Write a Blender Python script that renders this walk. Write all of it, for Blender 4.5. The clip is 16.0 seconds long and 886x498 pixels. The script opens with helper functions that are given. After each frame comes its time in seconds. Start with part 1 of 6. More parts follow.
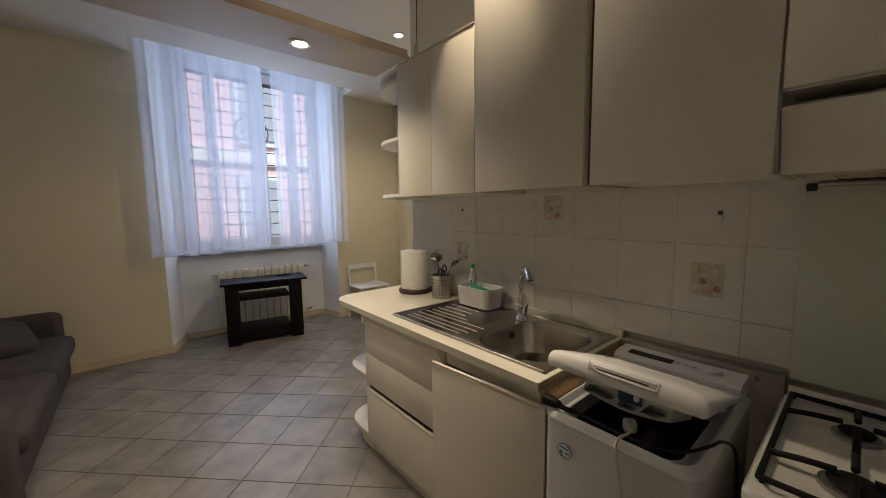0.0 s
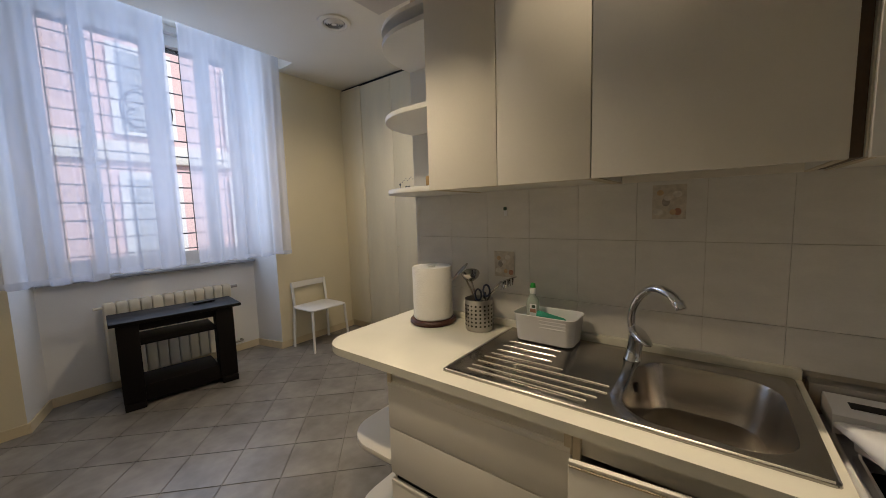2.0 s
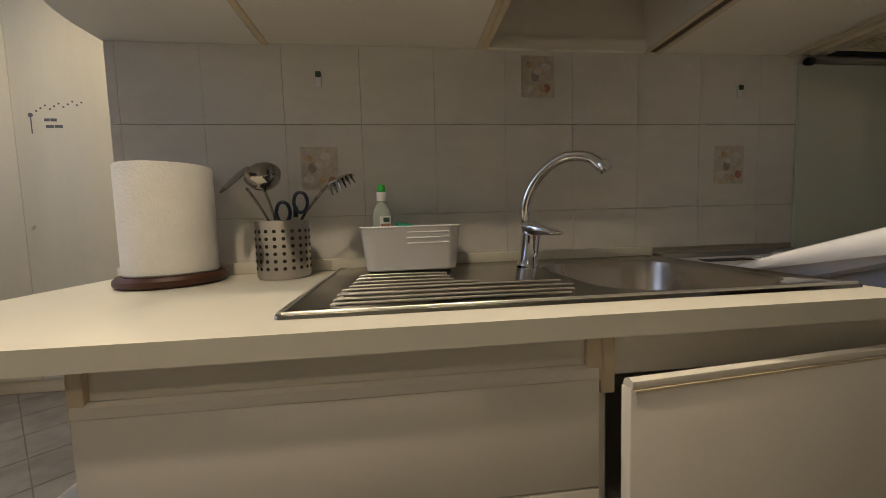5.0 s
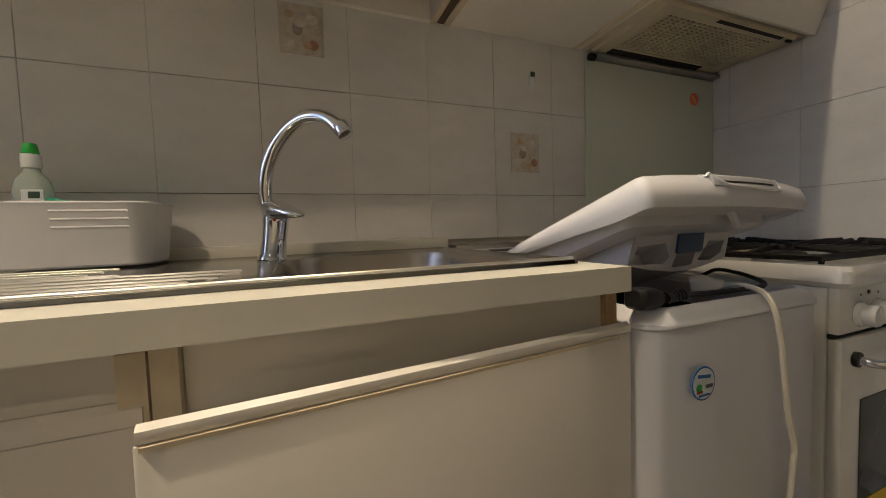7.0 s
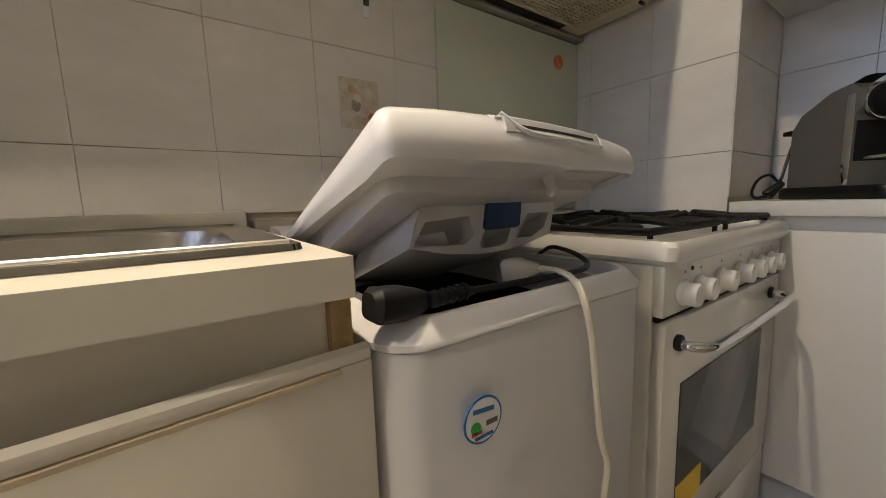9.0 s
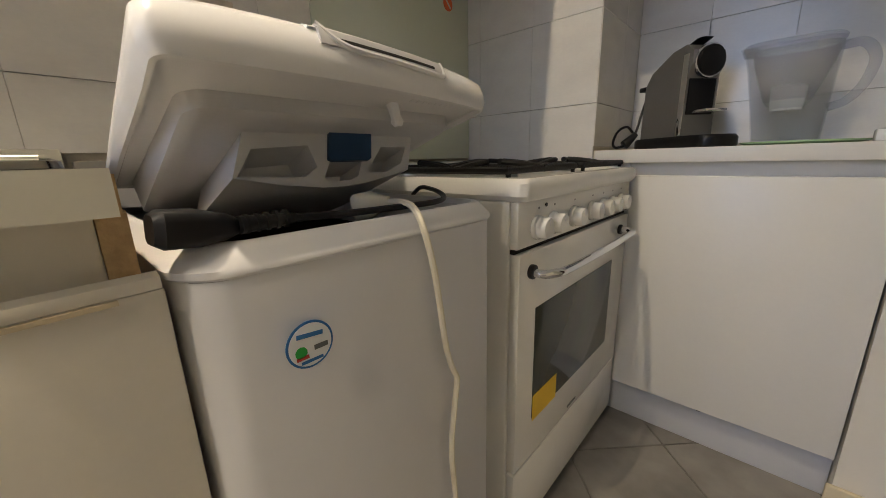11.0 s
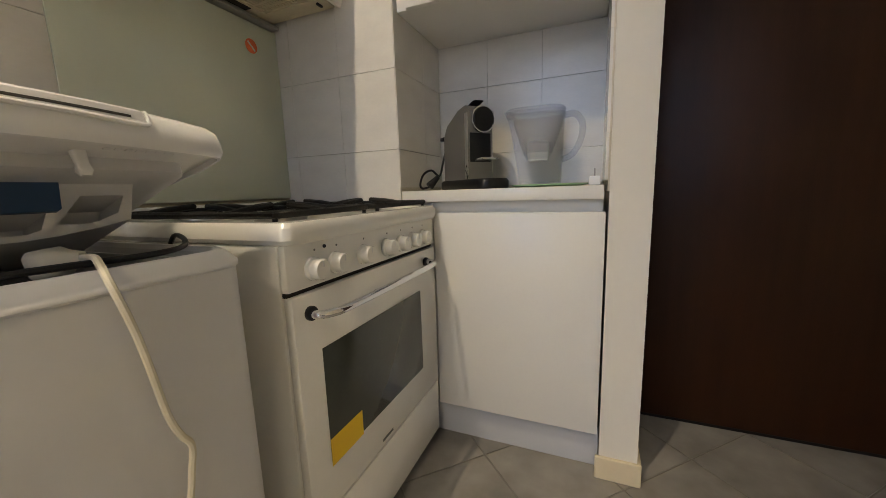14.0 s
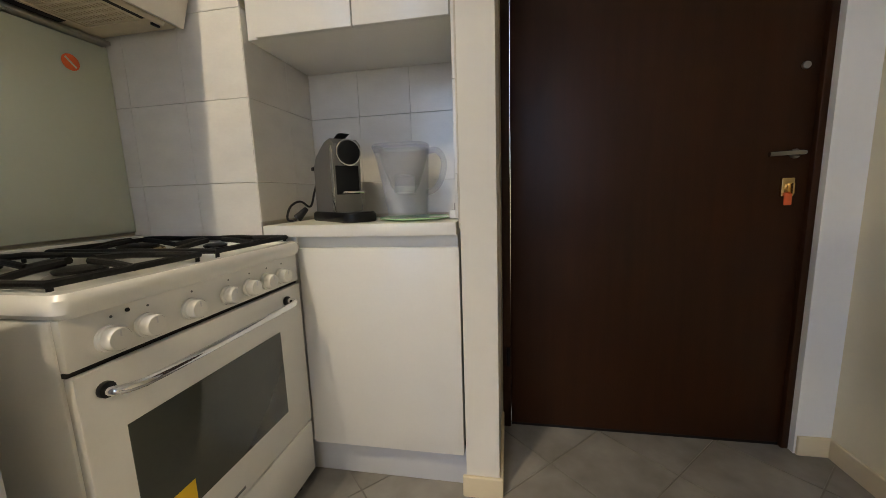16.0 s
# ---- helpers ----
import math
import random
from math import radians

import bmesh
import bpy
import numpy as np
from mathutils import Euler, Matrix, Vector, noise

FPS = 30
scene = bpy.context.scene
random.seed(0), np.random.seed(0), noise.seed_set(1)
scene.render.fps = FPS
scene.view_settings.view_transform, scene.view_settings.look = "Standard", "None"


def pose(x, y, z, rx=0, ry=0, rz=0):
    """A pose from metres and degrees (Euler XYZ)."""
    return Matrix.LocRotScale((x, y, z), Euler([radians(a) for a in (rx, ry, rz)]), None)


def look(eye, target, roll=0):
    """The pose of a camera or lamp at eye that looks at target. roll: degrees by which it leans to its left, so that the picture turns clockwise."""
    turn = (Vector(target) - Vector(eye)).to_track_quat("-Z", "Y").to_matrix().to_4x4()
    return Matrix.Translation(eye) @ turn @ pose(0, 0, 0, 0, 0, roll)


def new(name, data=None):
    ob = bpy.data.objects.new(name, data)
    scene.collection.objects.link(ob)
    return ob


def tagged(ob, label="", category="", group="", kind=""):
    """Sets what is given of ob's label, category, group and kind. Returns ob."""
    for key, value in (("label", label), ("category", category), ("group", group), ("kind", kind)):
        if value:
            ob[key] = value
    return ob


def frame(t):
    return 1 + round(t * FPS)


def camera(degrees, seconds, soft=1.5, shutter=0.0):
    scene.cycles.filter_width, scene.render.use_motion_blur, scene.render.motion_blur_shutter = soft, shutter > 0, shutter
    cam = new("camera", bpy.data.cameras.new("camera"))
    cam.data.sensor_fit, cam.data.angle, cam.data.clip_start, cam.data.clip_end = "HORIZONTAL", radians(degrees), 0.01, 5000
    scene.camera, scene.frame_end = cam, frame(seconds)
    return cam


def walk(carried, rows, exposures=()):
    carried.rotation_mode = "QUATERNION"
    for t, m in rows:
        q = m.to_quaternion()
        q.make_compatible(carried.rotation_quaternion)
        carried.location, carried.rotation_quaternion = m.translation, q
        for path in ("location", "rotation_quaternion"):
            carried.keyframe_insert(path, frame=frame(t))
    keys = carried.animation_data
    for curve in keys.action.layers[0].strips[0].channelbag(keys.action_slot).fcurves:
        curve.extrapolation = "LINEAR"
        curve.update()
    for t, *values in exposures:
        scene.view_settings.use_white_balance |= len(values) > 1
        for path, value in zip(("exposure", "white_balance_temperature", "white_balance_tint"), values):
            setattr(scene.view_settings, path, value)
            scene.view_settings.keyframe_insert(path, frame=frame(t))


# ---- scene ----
cam = camera(101.8, 16.0, soft=0.8)
PATH = [
    (0, (0.063, 0.058, 1.459), (1.350, 1.574, 1.247), -0.7),
    (0.5, (0.035, 0.246, 1.450), (1.398, 1.695, 1.246), -0.6),
    (1, (0.010, 0.452, 1.446), (1.486, 1.786, 1.243), -0.8),
    (1.5, (0.051, 0.699, 1.450), (1.592, 1.958, 1.247), -1.1),
    (2, (0.119, 0.944, 1.453), (1.709, 2.140, 1.250), -1.7),
    (2.5, (0.183, 1.160, 1.438), (1.912, 2.146, 1.247), -2.1),
    (3, (0.301, 1.288, 1.437), (2.141, 2.050, 1.252), -2.2),
    (3.5, (0.403, 1.408, 1.439), (2.303, 1.999, 1.237), -2.4),
    (4, (0.481, 1.514, 1.365), (2.453, 1.773, 1.155), -3.0),
    (4.5, (0.529, 1.533, 1.153), (2.521, 1.542, 0.974), -2.0),
    (4.7, (0.541, 1.525, 1.064), (2.532, 1.438, 0.900), -1.8),
    (6.8, (0.651, 1.139, 0.972), (2.528, 0.457, 0.866), -2.0),
    (7, (0.666, 1.096, 0.956), (2.528, 0.372, 0.856), -1.9),
    (7.5, (0.690, 1.018, 0.946), (2.500, 0.173, 0.848), -1.7),
    (8, (0.718, 0.944, 0.939), (2.466, -0.022, 0.827), -1.9),
    (8.2, (0.726, 0.913, 0.948), (2.448, -0.097, 0.825), -1.9),
    (10.3, (0.755, 0.721, 0.916), (2.230, -0.548, 0.453), -1.7),
    (10.5, (0.732, 0.722, 0.913), (2.176, -0.580, 0.445), -1.8),
    (11, (0.684, 0.737, 0.903), (2.002, -0.687, 0.419), -1.5),
    (11.5, (0.657, 0.742, 0.898), (1.828, -0.806, 0.416), -1.7),
    (12, (0.635, 0.723, 0.898), (1.673, -0.922, 0.430), -1.8),
    (12.5, (0.612, 0.708, 0.906), (1.523, -1.022, 0.488), -1.8),
    (13, (0.582, 0.697, 0.897), (1.427, -1.082, 0.546), -2.0),
    (13.5, (0.544, 0.671, 0.903), (1.350, -1.128, 0.570), -1.9),
    (14, (0.512, 0.655, 0.914), (1.274, -1.167, 0.596), -1.8),
    (14.5, (0.476, 0.636, 0.917), (1.197, -1.205, 0.610), -1.9),
    (15, (0.431, 0.608, 0.929), (1.081, -1.259, 0.627), -1.9),
    (15.5, (0.377, 0.604, 0.955), (0.894, -1.306, 0.663), -1.8),
    (16, (0.329, 0.602, 0.999), (0.686, -1.343, 0.703), -1.9),
]
EXPOSURE = [(0.0, -0.14, 6650, 9), (2.0, -0.19, 6700, 8), (3.5, -0.16, 6900, 9), (4.6, -0.14, 6550, 9), (7.0, 0.32, 6350, 10), (8.2, 0.68, 6250, 10), (10.5, 1.00, 6250, 8), (13.0, 1.12, 6500, 7), (16.0, 1.37, 6350, 5)]
walk(cam, [(t, look(eye, target, roll)) for t, eye, target, roll in PATH], EXPOSURE)

# world, sun, lamps
world = bpy.data.worlds.new("world")
scene.world = world
world.use_nodes = True
wn = world.node_tree
sky = wn.nodes.new("ShaderNodeTexSky")
sky.sky_type, sky.sun_disc = "NISHITA", False
sky.sun_elevation, sky.sun_rotation = radians(42), radians(200)
wn.links.new(sky.outputs[0], wn.nodes["Background"].inputs[0])
wn.nodes["Background"].inputs[1].default_value = 0.15

sun = new("sun", bpy.data.lights.new("sun", "SUN"))
sun.data.energy, sun.data.angle, sun.data.color = 4.5, radians(8), (1.0, 0.97, 0.93)
sun.matrix_world = look((3, -4, 12), (1.2, 9.0, 2.0))


def lamp_spot(x, y, z, watts, cone, tx=0.0, ty=0.0, blend=0.6, radius=0.03, colour=(1.0, 0.81, 0.58)):
    ob = new("spot_light", bpy.data.lights.new("spot_light", "SPOT"))
    ob.data.energy, ob.data.spot_size, ob.data.spot_blend = watts, radians(cone), blend
    ob.data.shadow_soft_size, ob.data.color = radius, colour
    ob.matrix_world = look((x, y, z), (x + tx, y + ty, z - 1.0))
    return ob


# added area lamp just inside the panes, standing in for daylight through the window
day = new("window_fill_light", bpy.data.lights.new("window_fill_light", "AREA"))
day.data.shape, day.data.size, day.data.size_y = "RECTANGLE", 1.45, 2.0
day.data.energy, day.data.color = 25, (0.52, 0.68, 1.0)
day.matrix_world = look((1.275, 5.072, 2.10), (1.275, 3.0, 2.10))

SPOT_Z = 2.287
lamp_spot(0.745, 1.93, SPOT_Z - 0.012, 46, 140, ty=0.05, blend=0.85)
lamp_spot(-0.20, 1.93, SPOT_Z - 0.012, 38, 112, blend=0.9)
lamp_spot(1.165, 1.185, 2.985, 56, 46, blend=0.45)
lamp_spot(1.19, 1.185, 2.985, 58, 92, tx=0.28, ty=-0.55, blend=0.7)
# assumed, unseen lamp, placed to light the wardrobe and window wall evenly
lamp_spot(1.95, 2.85, 2.985, 76, 160, blend=0.5)

# materials


def mat(name, colour, rough=0.5, metal=0.0, scale=6.0, var=0.06, fine=90.0, bump=0.02, coat=0.0, spots=0.0, spec=0.5, per_object=0.0, island=0.0, stretch=(1, 1, 1), rvar=0.08):
    m = bpy.data.materials.new(name)
    m.use_nodes = True
    t = m.node_tree
    b = t.nodes["Principled BSDF"]
    b.inputs["Roughness"].default_value = rough
    b.inputs["Metallic"].default_value = metal
    b.inputs["Coat Weight"].default_value = coat
    b.inputs["Coat Roughness"].default_value = 0.08
    b.inputs["Specular IOR Level"].default_value = spec
    co = t.nodes.new("ShaderNodeTexCoord")
    mp = t.nodes.new("ShaderNodeMapping")
    mp.inputs["Scale"].default_value = stretch
    geo = t.nodes.new("ShaderNodeNewGeometry")
    t.links.new(geo.outputs["Position"], mp.inputs[0])
    n1 = t.nodes.new("ShaderNodeTexNoise")
    n1.inputs["Scale"].default_value, n1.inputs["Detail"].default_value = scale, 4
    n2 = t.nodes.new("ShaderNodeTexNoise")
    n2.inputs["Scale"].default_value, n2.inputs["Detail"].default_value = fine, 3
    t.links.new(mp.outputs[0], n1.inputs[0])
    t.links.new(mp.outputs[0], n2.inputs[0])
    add = t.nodes.new("ShaderNodeMath")
    add.operation = "MULTIPLY_ADD"
    add.inputs[1].default_value = 0.35
    t.links.new(n2.outputs[0], add.inputs[0])
    t.links.new(n1.outputs[0], add.inputs[2])
    last = add.outputs[0]
    for amount, socket in ((per_object, "obj"), (island, "isl")):
        if amount:
            src = t.nodes.new("ShaderNodeObjectInfo").outputs["Random"] if socket == "obj" else geo.outputs["Random Per Island"]
            k = t.nodes.new("ShaderNodeMath")
            k.operation = "MULTIPLY_ADD"
            k.inputs[1].default_value = amount
            t.links.new(src, k.inputs[0])
            t.links.new(last, k.inputs[2])
            last = k.outputs[0]
    ramp = t.nodes.new("ShaderNodeMapRange")
    ramp.inputs["From Min"].default_value, ramp.inputs["From Max"].default_value = 0.35, 1.0
    ramp.inputs["To Min"].default_value, ramp.inputs["To Max"].default_value = 1 - var, 1 + var * 0.6
    t.links.new(last, ramp.inputs[0])
    mul = t.nodes.new("ShaderNodeMix")
    mul.data_type, mul.blend_type = "RGBA", "MULTIPLY"
    mul.inputs[0].default_value = 1.0
    mul.inputs[6].default_value = (*colour, 1)
    t.links.new(ramp.outputs[0], mul.inputs[7])
    out = mul.outputs[2]
    if spots:
        v = t.nodes.new("ShaderNodeTexNoise")
        v.inputs["Scale"].default_value, v.inputs["Detail"].default_value = scale * 2.3, 6
        t.links.new(geo.outputs["Position"], v.inputs[0])
        mr = t.nodes.new("ShaderNodeMapRange")
        mr.inputs["From Min"].default_value, mr.inputs["From Max"].default_value = 0.58, 0.75
        mr.inputs["To Max"].default_value = spots
        t.links.new(v.outputs[0], mr.inputs[0])
        mx = t.nodes.new("ShaderNodeMix")
        mx.data_type = "RGBA"
        t.links.new(mr.outputs[0], mx.inputs[0])
        t.links.new(out, mx.inputs[6])
        mx.inputs[7].default_value = (colour[0] * 0.55, colour[1] * 0.47, colour[2] * 0.36, 1)
        out = mx.outputs[2]
    t.links.new(out, b.inputs["Base Color"])
    if rvar:
        rr = t.nodes.new("ShaderNodeMapRange")
        rr.inputs["To Min"].default_value, rr.inputs["To Max"].default_value = max(0.02, rough - rvar), min(1, rough + rvar)
        t.links.new(n1.outputs[0], rr.inputs[0])
        t.links.new(rr.outputs[0], b.inputs["Roughness"])
    if bump:
        bp = t.nodes.new("ShaderNodeBump")
        bp.inputs["Strength"].default_value, bp.inputs["Distance"].default_value = bump, 0.01
        t.links.new(n2.outputs[0], bp.inputs["Height"])
        t.links.new(bp.outputs[0], b.inputs["Normal"])
    return m


def glassy(name, colour, rough=0.02, mix=0.85, ior=1.45):
    """Thin clear sheet: mostly see-through, with a glossy face."""
    m = bpy.data.materials.new(name)
    m.use_nodes = True
    t = m.node_tree
    t.nodes.clear()
    o = t.nodes.new("ShaderNodeOutputMaterial")
    tr = t.nodes.new("ShaderNodeBsdfTransparent")
    tr.inputs[0].default_value = (*colour, 1)
    p = t.nodes.new("ShaderNodeBsdfPrincipled")
    p.inputs["Base Color"].default_value, p.inputs["Roughness"].default_value = (*colour, 1), rough
    mx = t.nodes.new("ShaderNodeMixShader")
    mx.inputs[0].default_value = mix
    t.links.new(p.outputs[0], mx.inputs[1])
    t.links.new(tr.outputs[0], mx.inputs[2])
    t.links.new(mx.outputs[0], o.inputs[0])
    return m


def glowing(name, colour, strength):
    m = bpy.data.materials.new(name)
    m.use_nodes = True
    b = m.node_tree.nodes["Principled BSDF"]
    b.inputs["Base Color"].default_value = (*colour, 1)
    b.inputs["Emission Color"].default_value, b.inputs["Emission Strength"].default_value = (*colour, 1), strength
    return m


WALL = mat("wall_paint", (0.76, 0.70, 0.54), 0.75, scale=2.2, var=0.05, fine=60, bump=0.05, spots=0.03)
CEIL = mat("ceiling_paint", (0.76, 0.73, 0.67), 0.8, scale=1.5, var=0.04, fine=50, bump=0.03)
SOFFIT = mat("soffit_lacquer", (0.66, 0.63, 0.62), 0.22, scale=2.0, var=0.05, fine=30, bump=0.01)
BEAM = mat("soffit_edge", (0.62, 0.50, 0.40), 0.35, scale=3.0, var=0.08)
SKIRT = mat("skirting_paint", (0.72, 0.62, 0.44), 0.5, scale=5, var=0.08, spots=0.15)
NICHE = mat("white_wall_paint", (0.80, 0.80, 0.80), 0.7, scale=2.5, var=0.05, fine=60, bump=0.04)
TILE = mat("wall_tile_glaze", (0.73, 0.71, 0.675), 0.20, scale=9, var=0.09, fine=95, bump=0.035, per_object=0.07, spec=0.5, stretch=(1, 1, 2))
GROUT = mat("grout", (0.60, 0.545, 0.46), 0.85, scale=12, var=0.25, fine=120, bump=0.1)
FLOORT = mat("floor_tile_glaze", (0.245, 0.228, 0.210), 0.32, scale=4.5, var=0.55, fine=14, bump=0.015, per_object=0.14, spots=0.05, spec=0.45)
FGROUT = mat("floor_grout", (0.225, 0.21, 0.192), 0.9, scale=9, var=0.3)
LAM = mat("cabinet_laminate", (0.78, 0.74, 0.66), 0.36, scale=3.5, var=0.05, fine=130, bump=0.012, spots=0.03, spec=0.4)
WARD = mat("wardrobe_laminate", (0.80, 0.74, 0.57), 0.45, scale=1.6, var=0.10, fine=60, bump=0.02, spots=0.06, stretch=(3, 3, 0.5))
LAMEDGE = mat("cabinet_edge_band", (0.66, 0.56, 0.40), 0.5, scale=8, var=0.15, spots=0.25)
GAPW = mat("dark_brown_filler", (0.13, 0.085, 0.05), 0.6, scale=8, var=0.3, fine=80)
LAMW = mat("white_cabinet_laminate", (0.78, 0.77, 0.74), 0.32, scale=4, var=0.04, fine=100, bump=0.01)
GREYLAM = mat("grey_plinth_laminate", (0.62, 0.63, 0.67), 0.4, scale=5, var=0.06)
TOP = mat("worktop_laminate", (0.76, 0.735, 0.635), 0.33, scale=6, var=0.05, fine=200, bump=0.012, spots=0.03)
CHIP = mat("raw_chipboard", (0.55, 0.38, 0.20), 0.85, scale=60, var=0.35, fine=220, bump=0.25)
STEEL = mat("brushed_steel", (0.42, 0.40, 0.37), 0.14, 1.0, scale=6, var=0.05, fine=140, bump=0.004, stretch=(5, 1, 1), spots=0.03, rvar=0.05)
# lighter, rougher copy of the sink's steel; lamp highlights put into its colour
RIBST = mat("rib_highlight_steel", (0.90, 0.87, 0.82), 0.30, 1.0, scale=6, var=0.04, fine=140, bump=0.0, rvar=0.03)
BASIN = mat("satin_steel", (0.56, 0.52, 0.47), 0.24, 1.0, scale=6, var=0.06, fine=140, bump=0.004, spots=0.03, rvar=0.05)
STEELD = mat("worn_steel", (0.45, 0.43, 0.41), 0.3, 1.0, scale=14, var=0.12, fine=160, bump=0.02)
CHROME = mat("chrome", (0.80, 0.81, 0.83), 0.07, 1.0, scale=20, var=0.03, bump=0.0, rvar=0.03)
ENAMEL = mat("white_enamel", (0.82, 0.81, 0.77), 0.2, scale=7, var=0.05, fine=140, bump=0.008, spots=0.05, coat=0.3)
PLASTW = mat("white_plastic", (0.83, 0.83, 0.84), 0.24, scale=8, var=0.02, fine=150, bump=0.003, rvar=0.02)
PLASTG = mat("grey_white_plastic", (0.62, 0.62, 0.64), 0.38, scale=10, var=0.06, fine=150, bump=0.02)
WASHB = mat("washer_enamel", (0.72, 0.72, 0.74), 0.30, scale=3, var=0.025, fine=120, bump=0.0, rvar=0.02)
DGREY = mat("dark_grey_rubber", (0.014, 0.014, 0.016), 0.45, spec=0.3, scale=20, var=0.15, fine=160, bump=0.03)
BLACK = mat("black_plastic", (0.008, 0.008, 0.009), 0.35, spec=0.3, scale=20, var=0.15, fine=160, bump=0.02)
IRON = mat("black_cast_iron", (0.009, 0.0085, 0.0085), 0.5, spec=0.25, scale=30, var=0.3, fine=180, bump=0.12)
# near-black: paints the shade of gaps and holes; also filter mat and shutter box
DARK = mat("gap_shade_and_dark_parts", (0.02, 0.018, 0.015), 0.9, scale=10, var=0.2)
DWOOD = mat("black_stained_wood", (0.007, 0.005, 0.005), 0.55, spec=0.2, scale=5, var=0.4, fine=70, bump=0.06, stretch=(1, 1, 6))
DOORW = mat("dark_brown_door_veneer", (0.034, 0.0118, 0.004), 0.42, scale=4, var=0.35, fine=60, bump=0.03, stretch=(6, 6, 0.5), spec=0.2)
FABRIC = mat("grey_sofa_fabric", (0.085, 0.074, 0.075), 0.95, scale=7, var=0.2, fine=240, bump=0.35, spec=0.2)
PAPER = mat("paper_towel", (0.84, 0.83, 0.80), 0.9, scale=20, var=0.05, fine=160, bump=0.25, spec=0.2)
WOODR = mat("dark_red_wood", (0.07, 0.022, 0.012), 0.45, scale=10, var=0.35, fine=90, bump=0.08)
NAVY = mat("navy_plastic", (0.008, 0.014, 0.04), 0.35, scale=12, var=0.1)
BLUE = mat("blue_plastic", (0.012, 0.05, 0.13), 0.35, scale=12, var=0.1)
GREENCAP = mat("green_plastic", (0.03, 0.42, 0.06), 0.35, scale=12, var=0.1)
SPONGE = mat("green_sponge", (0.05, 0.36, 0.24), 0.95, scale=30, var=0.2, fine=200, bump=0.4)
TAN = mat("tan_cork", (0.42, 0.27, 0.11), 0.8, scale=30, var=0.25, fine=150, bump=0.2)
CABLEW = mat("cream_cable", (0.70, 0.65, 0.52), 0.45, scale=15, var=0.1)
RADM = mat("radiator_enamel", (0.78, 0.73, 0.60), 0.35, scale=8, var=0.06)
WINW = mat("white_window_paint", (0.80, 0.81, 0.82), 0.4, scale=8, var=0.05)
STONE = mat("grey_marble_sill", (0.30, 0.31, 0.34), 0.35, scale=10, var=0.3, fine=60)
BARS = mat("painted_iron_bars", (0.08, 0.07, 0.08), 0.6, scale=20, var=0.2)
CHAIRW = mat("white_chair_plastic", (0.82, 0.82, 0.83), 0.4, scale=8, var=0.04)
BRASS = mat("brass", (0.70, 0.50, 0.22), 0.25, 1.0, scale=20, var=0.08)
ORANGE = mat("orange_ink", (0.75, 0.13, 0.03), 0.6, scale=30, var=0.2)
YELLOW = mat("yellow_label", (0.85, 0.56, 0.02), 0.5, scale=15, var=0.06)
LGREEN = mat("pale_green_glass_edge", (0.35, 0.52, 0.30), 0.15, scale=15, var=0.1)
SPLASH = mat("pale_green_back_painted_glass", (0.63, 0.67, 0.565), 0.09, scale=2, var=0.04, bump=0.0, rvar=0.02)
OVENG = mat("smoked_oven_glass", (0.055, 0.06, 0.05), 0.10, scale=4, var=0.15, bump=0.0, rvar=0.03, spec=0.7)
GREASE = mat("aged_cream_plastic", (0.62, 0.54, 0.38), 0.45, scale=9, var=0.12, spots=0.2)
COFFEE = mat("grey_metallic_plastic", (0.27, 0.26, 0.25), 0.35, 0.7, scale=12, var=0.08)
PINK = mat("pink_stucco", (0.84, 0.60, 0.60), 0.9, scale=1.2, var=0.2, fine=20, bump=0.1)
CREAMST = mat("cream_stucco", (0.80, 0.77, 0.73), 0.9, scale=1.2, var=0.15, fine=20, bump=0.1)
ASPHALT = mat("asphalt", (0.055, 0.055, 0.055), 0.9, scale=2, var=0.2, fine=60, bump=0.2)
DGLASS = mat("street_window_glass", (0.40, 0.44, 0.50), 0.12, scale=3, var=0.2, bump=0.0)
GREENSH = mat("green_shutter", (0.05, 0.09, 0.06), 0.5, scale=5, var=0.2)
INKG = mat("grey_ink", (0.13, 0.13, 0.13), 0.6, scale=30, var=0.2)
INKB = mat("blue_ink", (0.03, 0.16, 0.42), 0.4, scale=30, var=0.15)
INKR = mat("red_ink", (0.50, 0.06, 0.04), 0.5, scale=30, var=0.2)
FADER = mat("faded_red_print", (0.44, 0.22, 0.15), 0.4, scale=60, var=0.3)
FADEO = mat("faded_orange_print", (0.58, 0.40, 0.24), 0.4, scale=60, var=0.3)
FADEG = mat("faded_grey_print", (0.36, 0.32, 0.28), 0.4, scale=60, var=0.35)
FADEW = mat("faded_white_print", (0.66, 0.62, 0.56), 0.4, scale=60, var=0.25)
DECAL = mat("aged_decal_ground", (0.60, 0.54, 0.46), 0.35, scale=50, var=0.3, fine=120)
LABELW = mat("white_label", (0.78, 0.80, 0.82), 0.4, scale=20, var=0.05)
JUGP = glassy("frosted_jug_plastic", (0.92, 0.93, 0.95), 0.08, 0.90)
FUNNEL = glassy("frosted_grey_plastic", (0.86, 0.87, 0.90), 0.20, 0.88)
SOAP = glassy("clear_soap_bottle", (0.80, 0.88, 0.82), 0.1, 0.55)
PANE = glassy("window_glass", (0.97, 0.98, 1.0), 0.01, 0.93)
BULB = glowing("lit_bulb", (1.0, 0.86, 0.66), 14.0)


